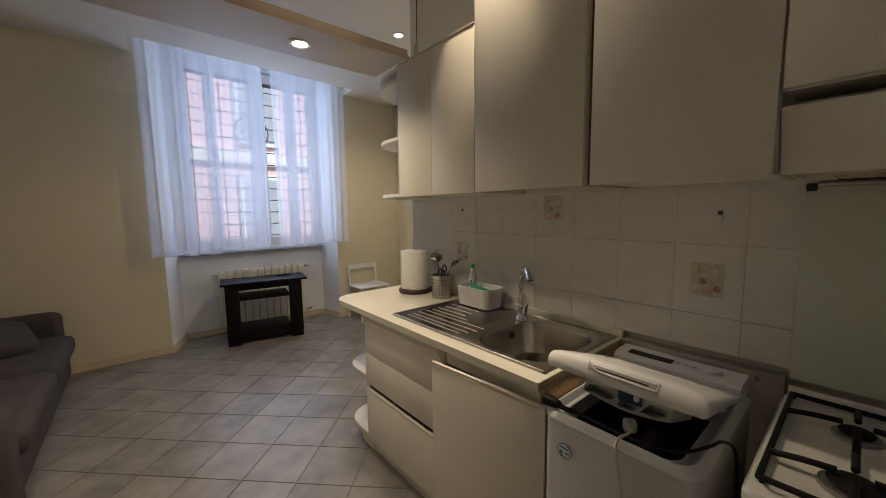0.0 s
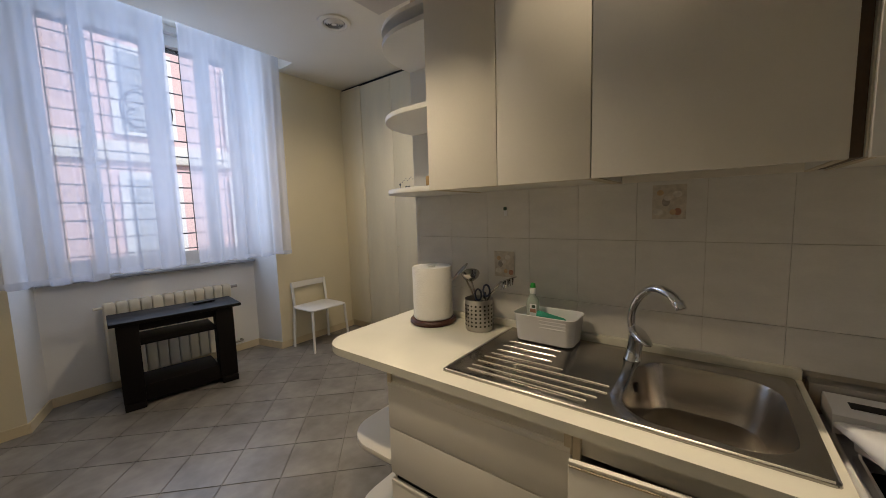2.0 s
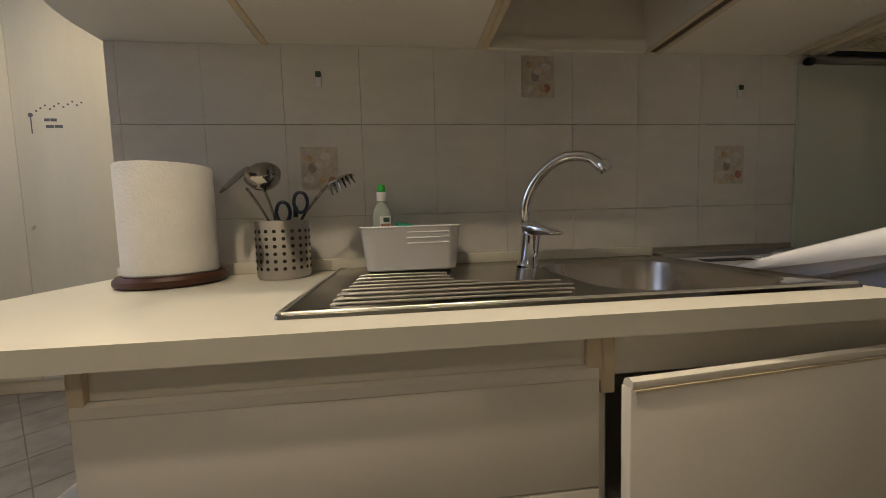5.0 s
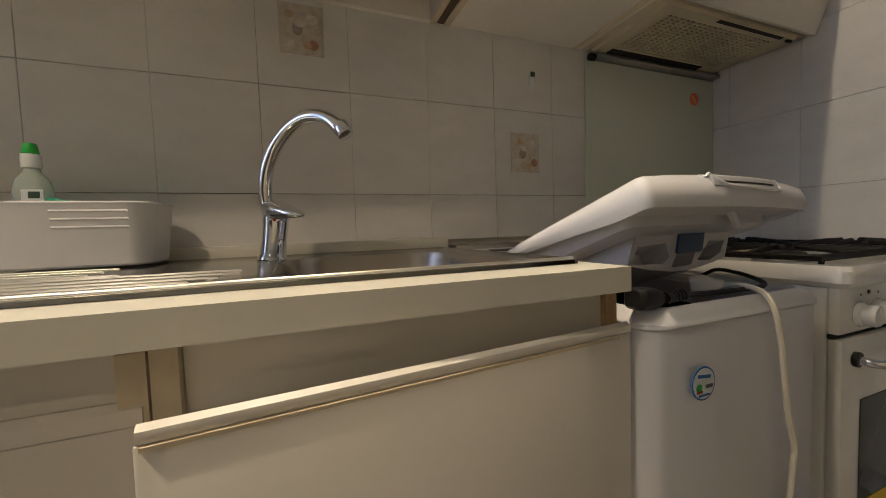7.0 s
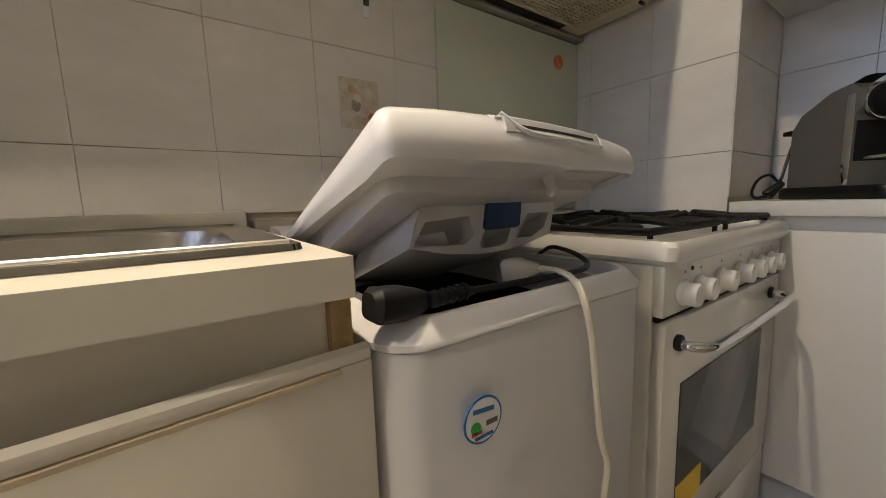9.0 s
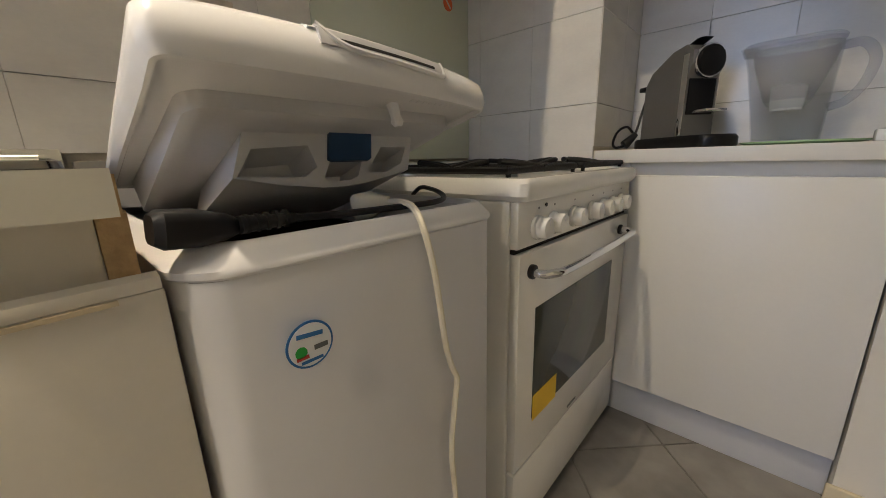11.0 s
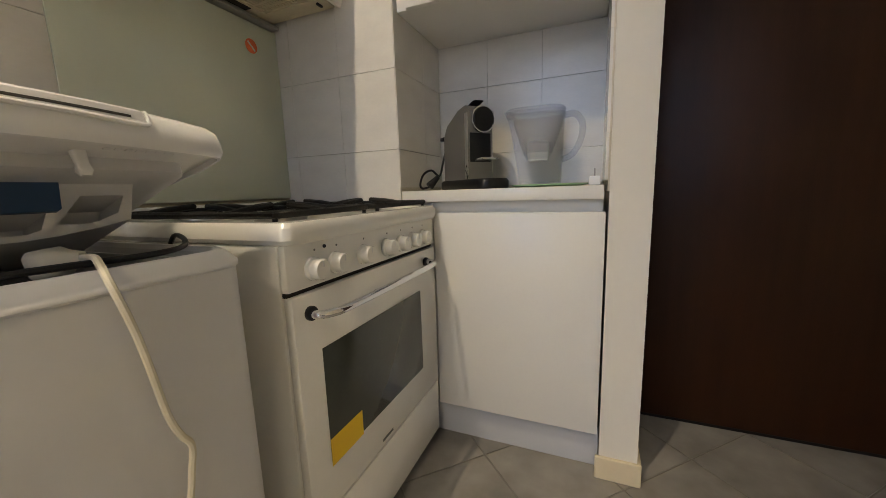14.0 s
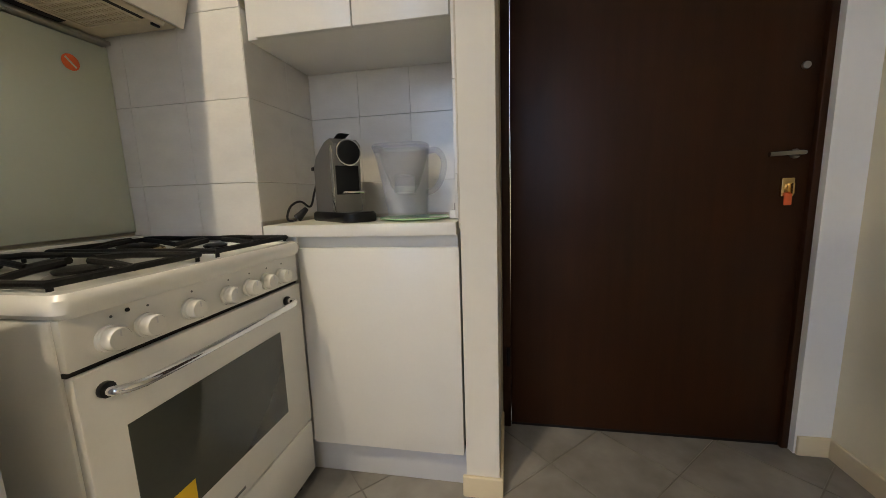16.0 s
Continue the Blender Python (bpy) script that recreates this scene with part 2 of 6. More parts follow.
def curtain_material():
    m = bpy.data.materials.new("sheer_white_voile")
    m.use_nodes = True
    t = m.node_tree
    t.nodes.clear()
    o = t.nodes.new("ShaderNodeOutputMaterial")
    tr = t.nodes.new("ShaderNodeBsdfTransparent")
    tl = t.nodes.new("ShaderNodeBsdfTranslucent")
    df = t.nodes.new("ShaderNodeBsdfDiffuse")
    tl.inputs[0].default_value = (0.74, 0.78, 0.90, 1)
    df.inputs[0].default_value = (0.80, 0.81, 0.84, 1)
    m1, m2 = t.nodes.new("ShaderNodeMixShader"), t.nodes.new("ShaderNodeMixShader")
    m1.inputs[0].default_value = 0.5
    t.links.new(tl.outputs[0], m1.inputs[1])
    t.links.new(df.outputs[0], m1.inputs[2])
    w = t.nodes.new("ShaderNodeTexNoise")
    w.inputs["Scale"].default_value = 5.0
    g = t.nodes.new("ShaderNodeNewGeometry")
    mp = t.nodes.new("ShaderNodeMapping")
    mp.inputs["Scale"].default_value = (1.4, 1, 0.25)
    t.links.new(g.outputs["Position"], mp.inputs[0])
    t.links.new(mp.outputs[0], w.inputs[0])
    r = t.nodes.new("ShaderNodeMapRange")
    r.inputs["From Min"].default_value, r.inputs["From Max"].default_value = 0.3, 0.7
    r.inputs["To Min"].default_value, r.inputs["To Max"].default_value = 0.36, 0.52
    t.links.new(w.outputs[0], r.inputs[0])
    t.links.new(r.outputs[0], m2.inputs[0])
    t.links.new(m1.outputs[0], m2.inputs[1])
    t.links.new(tr.outputs[0], m2.inputs[2])
    t.links.new(m2.outputs[0], o.inputs[0])
    return m


VOILE = curtain_material()

# mesh helpers; every part's mesh is written in world metres


def part(name, bm, material, parent=None, label="", smooth=True):
    me = bpy.data.meshes.new(name)
    bmesh.ops.recalc_face_normals(bm, faces=bm.faces)
    bm.to_mesh(me)
    bm.free()
    me.materials.append(material)
    ob = new(name, me)
    if smooth:
        for p in me.polygons:
            p.use_smooth = True
        me.set_sharp_from_angle(angle=radians(38))
    if parent:
        ob.parent = parent
        ob.matrix_parent_inverse = BASES.get(parent.name, Matrix.Identity(4)).inverted()
    if label:
        ob["label"] = label
    return ob


BASES = {}


def thing(name, x, y, z, label, category, group="", kind=""):
    ob = new(name)
    ob.location = (x, y, z)
    ob.empty_display_size = 0.05
    BASES[ob.name] = Matrix.Translation((x, y, z))
    return tagged(ob, label, category, group, kind)


def setting(name, bm, material, label, category):
    return tagged(part(name, bm, material, smooth=False), label, category, kind="structure")


def box(x0, x1, y0, y1, z0, z1, bevel=0.0, seg=2, bm=None):
    bm = bm or bmesh.new()
    m = Matrix.LocRotScale(((x0 + x1) / 2, (y0 + y1) / 2, (z0 + z1) / 2), None, (abs(x1 - x0), abs(y1 - y0), abs(z1 - z0)))
    vs = bmesh.ops.create_cube(bm, size=1, matrix=m)["verts"]
    if bevel:
        es = list({e for v in vs for e in v.link_edges})
        bmesh.ops.bevel(bm, geom=es, offset=bevel, segments=seg, affect="EDGES", profile=0.5)
    return bm


def turned(bm, m):
    bmesh.ops.transform(bm, matrix=m, verts=bm.verts)
    return bm


def cyl(p0, p1, r0, r1=None, n=20, bm=None, bevel=0.0):
    bm = bm or bmesh.new()
    p0, p1 = Vector(p0), Vector(p1)
    d = p1 - p0
    m = Matrix.Translation((p0 + p1) / 2) @ d.to_track_quat("Z", "Y").to_matrix().to_4x4()
    vs = bmesh.ops.create_cone(bm, cap_ends=True, segments=n, radius1=r0, radius2=r0 if r1 is None else r1, depth=d.length, matrix=m)["verts"]
    if bevel:
        es = [e for e in {e for v in vs for e in v.link_edges} if len(e.link_faces) == 2 and max(len(f.verts) for f in e.link_faces) > 4]
        bmesh.ops.bevel(bm, geom=es, offset=bevel, segments=2, affect="EDGES", profile=0.5)
    return bm


def rings(rows, closed_ends=True, loop=False, bm=None):
    """A skin over rings of equal point counts."""
    bm = bm or bmesh.new()
    made = [[bm.verts.new(p) for p in row] for row in rows]
    pairs = list(zip(made, made[1:])) + ([(made[-1], made[0])] if loop else [])
    for a, b in pairs:
        n = len(a)
        for i in range(n):
            bm.faces.new((a[i], a[(i + 1) % n], b[(i + 1) % n], b[i]))
    if closed_ends and not loop:
        bm.faces.new(made[0][::-1])
        bm.faces.new(made[-1])
    return bm


def rrect(cx, cy, hx, hy, r, z, n=5):
    """A rounded rectangle as a ring of points at height z."""
    r = min(r, hx - 1e-4, hy - 1e-4)
    pts = []
    for k, (sx, sy) in enumerate(((1, 1), (-1, 1), (-1, -1), (1, -1))):
        for i in range(n + 1):
            a = (k + i / n) * math.pi / 2
            pts.append(Vector((cx + sx * (hx - r) + r * math.cos(a), cy + sy * (hy - r) + r * math.sin(a), z)))
    return pts


def lathe(profile, cx, cy, n=28, bm=None):
    return rings([[Vector((cx + r * math.cos(2 * math.pi * i / n), cy + r * math.sin(2 * math.pi * i / n), z)) for i in range(n)] for r, z in profile], bm=bm)


def smoothed(points, per=6):
    """A Catmull-Rom line through the points."""
    p = [Vector(q) for q in points]
    p = [p[0] * 2 - p[1], *p, p[-1] * 2 - p[-2]]
    out = []
    for i in range(1, len(p) - 2):
        for k in range(per):
            t = k / per
            a, b, c, d = p[i - 1], p[i], p[i + 1], p[i + 2]
            out.append(0.5 * (2 * b + (c - a) * t + (2 * a - 5 * b + 4 * c - d) * t * t + (3 * b - a - 3 * c + d) * t ** 3))
    return out + [p[-2]]


def tube(points, r, n=10, per=6, taper=None, bm=None):
    line = smoothed(points, per) if per > 1 else [Vector(q) for q in points]
    rows, last = [], None
    for i, q in enumerate(line):
        d = (line[min(i + 1, len(line) - 1)] - line[max(i - 1, 0)]).normalized()
        side = last - d * last.dot(d) if last is not None else d.orthogonal()
        side.normalize()
        last = side
        up = d.cross(side)
        k = r if taper is None else r + (taper - r) * i / (len(line) - 1)
        rows.append([q + (side * math.cos(2 * math.pi * j / n) + up * math.sin(2 * math.pi * j / n)) * k for j in range(n)])
    return rings(rows, bm=bm)


def slab(outline, z0, z1, bevel=0.0):
    """A flat board cut to an outline of (x, y) points."""
    bm = bmesh.new()
    f = bm.faces.new([bm.verts.new((x, y, z0)) for x, y in outline])
    ex = bmesh.ops.extrude_face_region(bm, geom=[f])["geom"]
    bmesh.ops.translate(bm, vec=(0, 0, z1 - z0), verts=[v for v in ex if isinstance(v, bmesh.types.BMVert)])
    if bevel:
        es = [e for e in bm.edges if abs(e.verts[0].co.z - e.verts[1].co.z) < 1e-6]
        bmesh.ops.bevel(bm, geom=es, offset=bevel, segments=2, affect="EDGES", profile=0.5)
    return bm


def wall_with_holes(axis, at, thick, u0, u1, z0, z1, holes):
    """A wall in the plane axis = at, thick towards the far side, with rectangular openings (u0, u1, z0, z1)."""
    bm = bmesh.new()
    us = sorted({u0, u1, *[h[0] for h in holes], *[h[1] for h in holes]})
    for a, b in zip(us, us[1:]):
        cuts = sorted((h[2], h[3]) for h in holes if h[0] <= a and h[1] >= b)
        z = z0
        for c, d in [*cuts, (z1, z1)]:
            if c - z > 1e-4:
                if axis == "y":
                    box(a, b, at, at + thick, z, c, bm=bm)
                else:
                    box(at, at + thick, a, b, z, c, bm=bm)
            z = d
    bmesh.ops.remove_doubles(bm, verts=bm.verts, dist=1e-5)
    return bm

# ---- the setting: floor, walls, ceiling ----
KX = 1.65          # face of the kitchen's wall
WY = 4.72          # face of the window's wall
NY = 5.08          # back of the window's niche
EY = -0.86         # face of the entrance door's wall
CZ = 3.0           # ceiling
X0, X1 = -1.40, 3.17

setting("floor", slab([(-0.93, EY - 0.15), (KX + 0.13, EY - 0.15), (KX + 0.13, 1.3), (X1 + 0.1, 1.3), (X1 + 0.1, NY + 0.28), (X0 - 0.1, NY + 0.28), (X0 - 0.1, 1.1), (-0.93, 1.1)], -0.12, -0.004), FGROUT, "dark grout bed under the grey floor tiles", "floor")
setting("ceiling", slab([(-0.93, EY - 0.15), (KX + 0.13, EY - 0.15), (KX + 0.13, 1.3), (X1 + 0.1, 1.3), (X1 + 0.1, NY + 0.28), (2.29, NY + 0.28), (2.29, 4.415), (0.13, 4.325), (0.13, NY + 0.28), (X0 - 0.1, NY + 0.28), (X0 - 0.1, 1.1), (-0.93, 1.1)], CZ, CZ + 0.12), CEIL, "off-white painted plaster ceiling", "ceiling")
RZ = 3.26          # top of the curtain recess
setting("ceiling_recess", slab([(0.10, 4.26), (2.32, 4.36), (2.32, NY + 0.28), (0.10, NY + 0.28)], RZ, RZ + 0.05), CEIL, "white top of the curtain recess", "ceiling")
setting("pelmet", slab([(0.13, 4.324), (2.29, 4.414), (2.29, 4.384), (0.13, 4.294)], CZ + 0.121, RZ - 0.001), CEIL, "white plaster edge over the curtain", "pelmet")
for a, b in ((0.10, 0.129), (2.291, 2.32)):
    setting("pelmet", box(a, b, 4.32, NY + 0.28, CZ + 0.121, RZ - 0.001), CEIL, "white plaster end of the curtain recess", "pelmet")

# window wall: inner skin with the splayed niche, outer skin with the window's opening
bm = bmesh.new()
box(X0, 0.26, WY, NY + 0.28, 0, CZ - 0.001, bm=bm)
box(0.131, 0.26, WY, NY + 0.28, CZ, RZ - 0.001, bm=bm)
box(2.13, X1, WY, NY + 0.28, 0, CZ - 0.001, bm=bm)
box(2.13, 2.289, WY, NY + 0.28, CZ, RZ - 0.001, bm=bm)
setting("wall_north", bm, WALL, "cream painted plaster wall beside the window", "wall")
for n, xs in (("niche_side_1", ((0.26, WY), (0.40, NY), (0.26, NY))), ("niche_side_2", ((2.13, WY), (2.13, NY), (2.05, NY)))):
    setting(n, slab(xs, 0, RZ - 0.001), NICHE, "white splayed side of the window niche", "wall")
setting("wall_niche", wall_with_holes("y", NY, 0.28, 0.26, 2.13, 0, RZ - 0.001, [(0.50, 2.05, 1.0, 3.20)]), NICHE, "white painted wall under and round the window", "wall")
setting("wall_east", box(X1, X1 + 0.1, 1.3, NY + 0.28, 0, CZ), WALL, "cream wall behind the built-in wardrobe", "wall")
setting("wall_kitchen", box(KX + 0.012, KX + 0.13, EY, 2.275, 0, CZ), WALL, "cream plaster partition behind the kitchen units", "wall")
setting("wall_back_room", box(KX + 0.13, X1, 1.3, 1.4, 0, CZ), WALL, "plain cream wall closing the room", "wall")
setting("wall_west", box(X0 - 0.1, X0, 1.2, NY + 0.28, 0, CZ), WALL, "plain cream wall behind the sofa", "wall")
setting("wall_step", box(X0, -0.83, 1.1, 1.2, 0, CZ), WALL, "plain cream return of the entrance wall", "wall")
setting("wall_entrance", box(-0.93, -0.83, EY - 0.15, 1.1, 0, CZ), WALL, "cream wall beside the entrance door", "wall")
setting("wall_south", wall_with_holes("y", EY, -0.15, -0.83, KX + 0.13, 0, CZ, [(-0.715, 0.355, 0, 2.12)]), WALL, "cream wall round the entrance door", "wall")
setting("wall_jamb", box(-0.83, -0.715, EY, EY + 0.035, 0, CZ), NICHE, "white plaster jamb beside the entrance door", "wall")
setting("wall_post", box(0.362, 0.470, EY, -0.468, 0, CZ), CEIL, "white painted stub wall between niche and door", "wall")
setting("wall_chimney", box(1.147, KX + 0.012, EY, -0.482, 0, CZ), WALL, "plastered chimney breast behind the tiles", "wall")

# skirtings
for a, b in ((X0, 0.262), (2.128, X1 - 0.055)):
    setting("baseboard", box(a, b, WY - 0.012, WY - 0.001, 0, 0.075, 0.003), SKIRT, "cream tiled skirting along the wall", "skirting")
setting("baseboard", box(0.41, 2.04, NY - 0.012, NY - 0.001, 0, 0.075, 0.003), SKIRT, "cream skirting along the window niche", "skirting")
for pts in (((0.262, WY - 0.012), (0.274, WY - 0.012), (0.412, NY - 0.012), (0.40, NY - 0.002)), ((2.128, WY - 0.012), (2.05, NY - 0.002), (2.038, NY - 0.012), (2.116, WY - 0.012))):
    setting("baseboard", slab(pts, 0, 0.075), SKIRT, "cream skirting along the niche side", "skirting")
setting("baseboard", box(0.350, 0.482, -0.4675, -0.455, 0, 0.076, 0.004), SKIRT, "cream skirting round the stub wall", "skirting")
setting("baseboard", box(0.350, 0.3615, EY + 0.02, -0.468, 0, 0.076, 0.004), SKIRT, "cream skirting round the stub wall", "skirting")
setting("baseboard", box(-0.829, -0.72, EY + 0.036, EY + 0.048, 0, 0.075, 0.003), SKIRT, "cream skirting beside the entrance door", "skirting")
setting("baseboard", box(-0.829, -0.817, EY + 0.049, 1.09, 0, 0.075, 0.003), SKIRT, "cream skirting along the entrance wall", "skirting")

# dropped soffit board with its spots
sof = setting("ceiling_soffit", box(X0, 1.262, 1.755, 2.105, 2.287, 2.327, 0.003), SOFFIT, "grey lacquered dropped board under the ceiling", "soffit")
part("edge_band", box(X0, 1.262, 1.749, 1.7545, 2.283, 2.331, 0.001), BEAM, sof, "brownish glossy edge band")


def downlight(x, y, z):
    t = thing("recessed_spotlight", x, y, z, "lit round recessed ceiling spotlight with a white ring", "spotlight", "recessed ceiling spotlights")
    part("ring", lathe([(0.036, z - 0.001), (0.052, z - 0.001), (0.054, z - 0.005), (0.046, z - 0.010), (0.038, z - 0.007), (0.036, z - 0.001)], x, y), PLASTW, t)
    part("bulb", lathe([(0.001, z - 0.004), (0.022, z - 0.005), (0.034, z - 0.002), (0.034, z - 0.001), (0.001, z - 0.001)], x, y), BULB, t, "glowing warm lamp face")


downlight(0.745, 1.93, 2.287)
downlight(-0.20, 1.93, 2.287)
downlight(1.165, 1.185, CZ)
# fixture added for the assumed living-side lamp
downlight(1.95, 2.85, CZ)

v = thing("ceiling_vent", 2.08, 3.45, CZ, "round white slatted air vent in the ceiling", "vent")
def hoop(profile):
    """A closed ring of the given section round the vent's axis."""
    return rings([[Vector((2.08 + r * math.cos(a * math.pi / 18), 3.45 + r * math.sin(a * math.pi / 18), CZ + z)) for r, z in profile] for a in range(36)], loop=True)


part("frame", hoop([(0.085, -0.001), (0.13, -0.001), (0.128, -0.012), (0.10, -0.018), (0.085, -0.010)]), CEIL, v)
part("backing", lathe([(0.001, CZ - 0.001), (0.084, CZ - 0.001), (0.084, CZ - 0.004), (0.001, CZ - 0.004)], 2.08, 3.45, 36), DARK, v, "dark disc painting the shaded inside of the vent")
for r in (0.074, 0.056, 0.038):
    part("slat", hoop([(r - 0.007, -0.018), (r + 0.004, -0.007), (r + 0.006, -0.009), (r - 0.005, -0.021)]), CEIL, v)
part("centre_disc", lathe([(0.001, CZ - 0.012), (0.019, CZ - 0.012), (0.021, CZ - 0.018), (0.001, CZ - 0.020)], 2.08, 3.45, 28), CEIL, v)

# window: frame, leaves, panes, sill
win = thing("window_1", 1.23, NY, 1.0, "white wooden casement window with four narrow panes", "window", kind="structure")
part("window_sill", box(0.405, 2.045, NY - 0.07, NY + 0.12, 0.972, 0.998, 0.004), STONE, win, "grey marble sill")
part("window_frame", rings([[Vector((x, y, z)) for x, z in ((a, c), (b, c), (b, d), (a, d))] for y, (a, b, c, d) in ((NY + 0.06, (0.502, 2.048, 1.002, 3.198)), (NY + 0.12, (0.502, 2.048, 1.002, 3.198)), (NY + 0.12, (0.545, 2.005, 1.05, 3.155)), (NY + 0.06, (0.545, 2.005, 1.05, 3.155)))], loop=True), WINW, win, smooth=False)
for a, b, pa, pb in ((0.548, 0.833, 0.60, 0.79), (0.836, 1.326, 0.875, 1.25), (1.329, 1.732, 1.41, 1.67), (1.735, 2.002, 1.79, 1.95)):
    c, d, y0, y1 = 1.053, 3.152, NY + 0.05, NY + 0.105
    leaf = part("leaf", rings([[Vector((x, y, z)) for x, z in ((p, q), (r, q), (r, s), (p, s))] for y, (p, r, q, s) in ((y0, (a, b, c, d)), (y1, (a, b, c, d)), (y1, (pa, pb, c + 0.09, d - 0.06)), (y0, (pa, pb, c + 0.09, d - 0.06)))], loop=True), WINW, win, smooth=False)
    pane = part("pane", box(pa + 0.001, pb - 0.001, NY + 0.075, NY + 0.079, c + 0.091, d - 0.061), PANE, leaf, smooth=False)
    pane.visible_shadow = False
part("shutter_box", box(0.49, 2.06, NY + 0.13, NY + 0.22, 3.085, 3.199, 0.004), DARK, win, "dark roller shutter box above the panes")

# iron grille outside
gr = thing("window_grille", 1.23, NY + 0.24, 1.0, "dark iron window grille with round scrolls", "grille")
GY = NY + 0.24
for k in range(10):
    x = 0.474 + k * 0.161
    part("bar", cyl((x, GY, 1.0), (x, GY, 3.19), 0.0052, n=8), BARS, gr)
for k in range(13):
    z = 1.16 + k * 0.155
    part("crossbar", box(0.50, 2.05, GY - 0.0105, GY - 0.0067, z - 0.0065, z + 0.0065), BARS, gr)
SC = (1.29, 2.49)
for k in range(4):
    a0 = math.pi / 4 + k * math.pi / 2
    c = (SC[0] + 0.105 * math.cos(a0), SC[1] + 0.105 * math.sin(a0))
    part("scroll", tube([(c[0] + 0.085 * math.cos(a0 + a * math.pi / 6), GY - 0.018, c[1] + 0.085 * math.sin(a0 + a * math.pi / 6)) for a in range(-4, 5)], 0.007, 6, 2), BARS, gr)
part("scroll", tube([(SC[0] + 0.20 * math.cos(a * math.pi / 8), GY - 0.018, SC[1] + 0.20 * math.sin(a * math.pi / 8)) for a in range(17)], 0.007, 6, 2), BARS, gr)

# street outside
setting("ground", box(-300, 300, NY + 0.32, 600, -0.9, -0.6), ASPHALT, "grey asphalt street outside", "street")
hs = thing("street_house", 1.0, 11.0, -0.6, "pink stuccoed town house across the street", "building", kind="structure")
part("wall", box(-9, 12, 11.0, 11.5, -0.6, 14), PINK, hs)
part("band", box(-9, 12, 10.85, 10.999, 2.72, 3.12, 0.02), CREAMST, hs, "pale stone string course")
part("band", box(-9, 12, 10.85, 10.999, -0.6, 0.35, 0.02), CREAMST, hs, "pale stone plinth")
part("roof", box(-9.3, 12.3, 10.5, 11.6, 14.0, 14.3, 0.03), GREENSH, hs, "dark eaves")
for x in (-4.2, -1.6, 0.6, 2.75, 4.9, 7.4):
    for z in (0.75, 3.35, 7.2):
        w = part("window", box(x - 0.55, x + 0.55, 10.86, 10.90, z - 0.1, z + 1.75), WINW, hs, "white window surround")
        part("pane", box(x - 0.42, x + 0.42, 10.845, 10.858, z, z + 1.6), DGLASS, w, "dark reflecting glass")
        part("crossbar", box(x - 0.03, x + 0.03, 10.83, 10.844, z, z + 1.6), WINW, w)

# entrance door
dr = thing("door_1", -0.185, EY, 0, "closed dark brown wooden entrance door", "door", kind="structure")
part("leaf", box(-0.690, 0.320, EY - 0.05, EY - 0.004, 0.012, 2.095, 0.004), DOORW, dr)
part("frame", box(0.321, 0.3545, EY - 0.06, EY + 0.012, 0, 2.119, 0.003), DOORW, dr)
part("frame", box(-0.7145, -0.691, EY - 0.06, EY + 0.012, 0, 2.119, 0.003), DOORW, dr)
part("frame", box(-0.6905, 0.3205, EY - 0.06, EY + 0.012, 2.0955, 2.119, 0.003), DOORW, dr)
part("threshold_seal", box(-0.69, 0.32, EY - 0.045, EY - 0.006, 0.001, 0.0115), BLACK, dr, "black rubber seal")
hp = part("door_handle", tube([(-0.640, EY - 0.003, 1.10), (-0.640, EY + 0.03, 1.10), (-0.632, EY + 0.048, 1.10), (-0.60, EY + 0.05, 1.10), (-0.535, EY + 0.046, 1.098)], 0.009, 10), STEEL, dr, "brushed steel lever handle")
part("rose", cyl((-0.640, EY - 0.005, 1.10), (-0.640, EY + 0.006, 1.10), 0.016, bevel=0.002), STEELD, hp)
lk = part("lock", box(-0.645, -0.605, EY - 0.005, EY + 0.008, 0.955, 1.02, 0.004), BRASS, dr, "small brass lock")
part("key", box(-0.628, -0.622, EY + 0.009, EY + 0.035, 0.965, 1.0, 0.001), BRASS, lk)
part("key_tag", box(-0.636, -0.612, EY + 0.010, EY + 0.016, 0.925, 0.968, 0.004), ORANGE, lk, "orange key tag")
part("spyhole", cyl((-0.645, EY - 0.006, 1.385), (-0.645, EY + 0.006, 1.385), 0.012, n=16, bevel=0.002), STEELD, dr, "small dull spyhole")
hg = part("hinge", cyl((0.331, EY + 0.014, 0.28), (0.331, EY + 0.014, 0.36), 0.008, n=12), BLACK, dr)

so = thing("wall_socket", -0.829, -0.42, 0.25, "white plastic wall socket on the entrance wall", "socket")
part("plate", box(-0.8295, -0.820, -0.48, -0.36, 0.21, 0.29, 0.003), PLASTW, so)
part("insert", box(-0.8199, -0.817, -0.455, -0.385, 0.225, 0.275, 0.002), LABELW, so)

# wardrobe wall
wd = thing("built_in_wardrobe", 3.14, 3.1, 0, "built-in cream wardrobe with tall flush doors and a plinth", "wardrobe", kind="structure")
part("plinth", box(3.126, 3.1695, 1.401, WY - 0.001, 0, 0.085, 0.002), SKIRT, wd)
part("filler", box(3.10, 3.1695, 4.36, WY - 0.001, 0.087, CZ - 0.03, 0.002), WARD, wd)
ys = [4.357, 3.87, 3.24, 2.62, 2.0, 1.41]
for a, b in zip(ys, ys[1:]):
    part("door", box(3.115, 3.1695, b + 0.002, a - 0.002, 0.087, CZ - 0.03, 0.002), WARD, wd)
part("knob", cyl((3.115, 3.82, 1.08), (3.09, 3.82, 1.08), 0.009, 0.013, 14, bevel=0.002), WARD, wd, "small round knob")
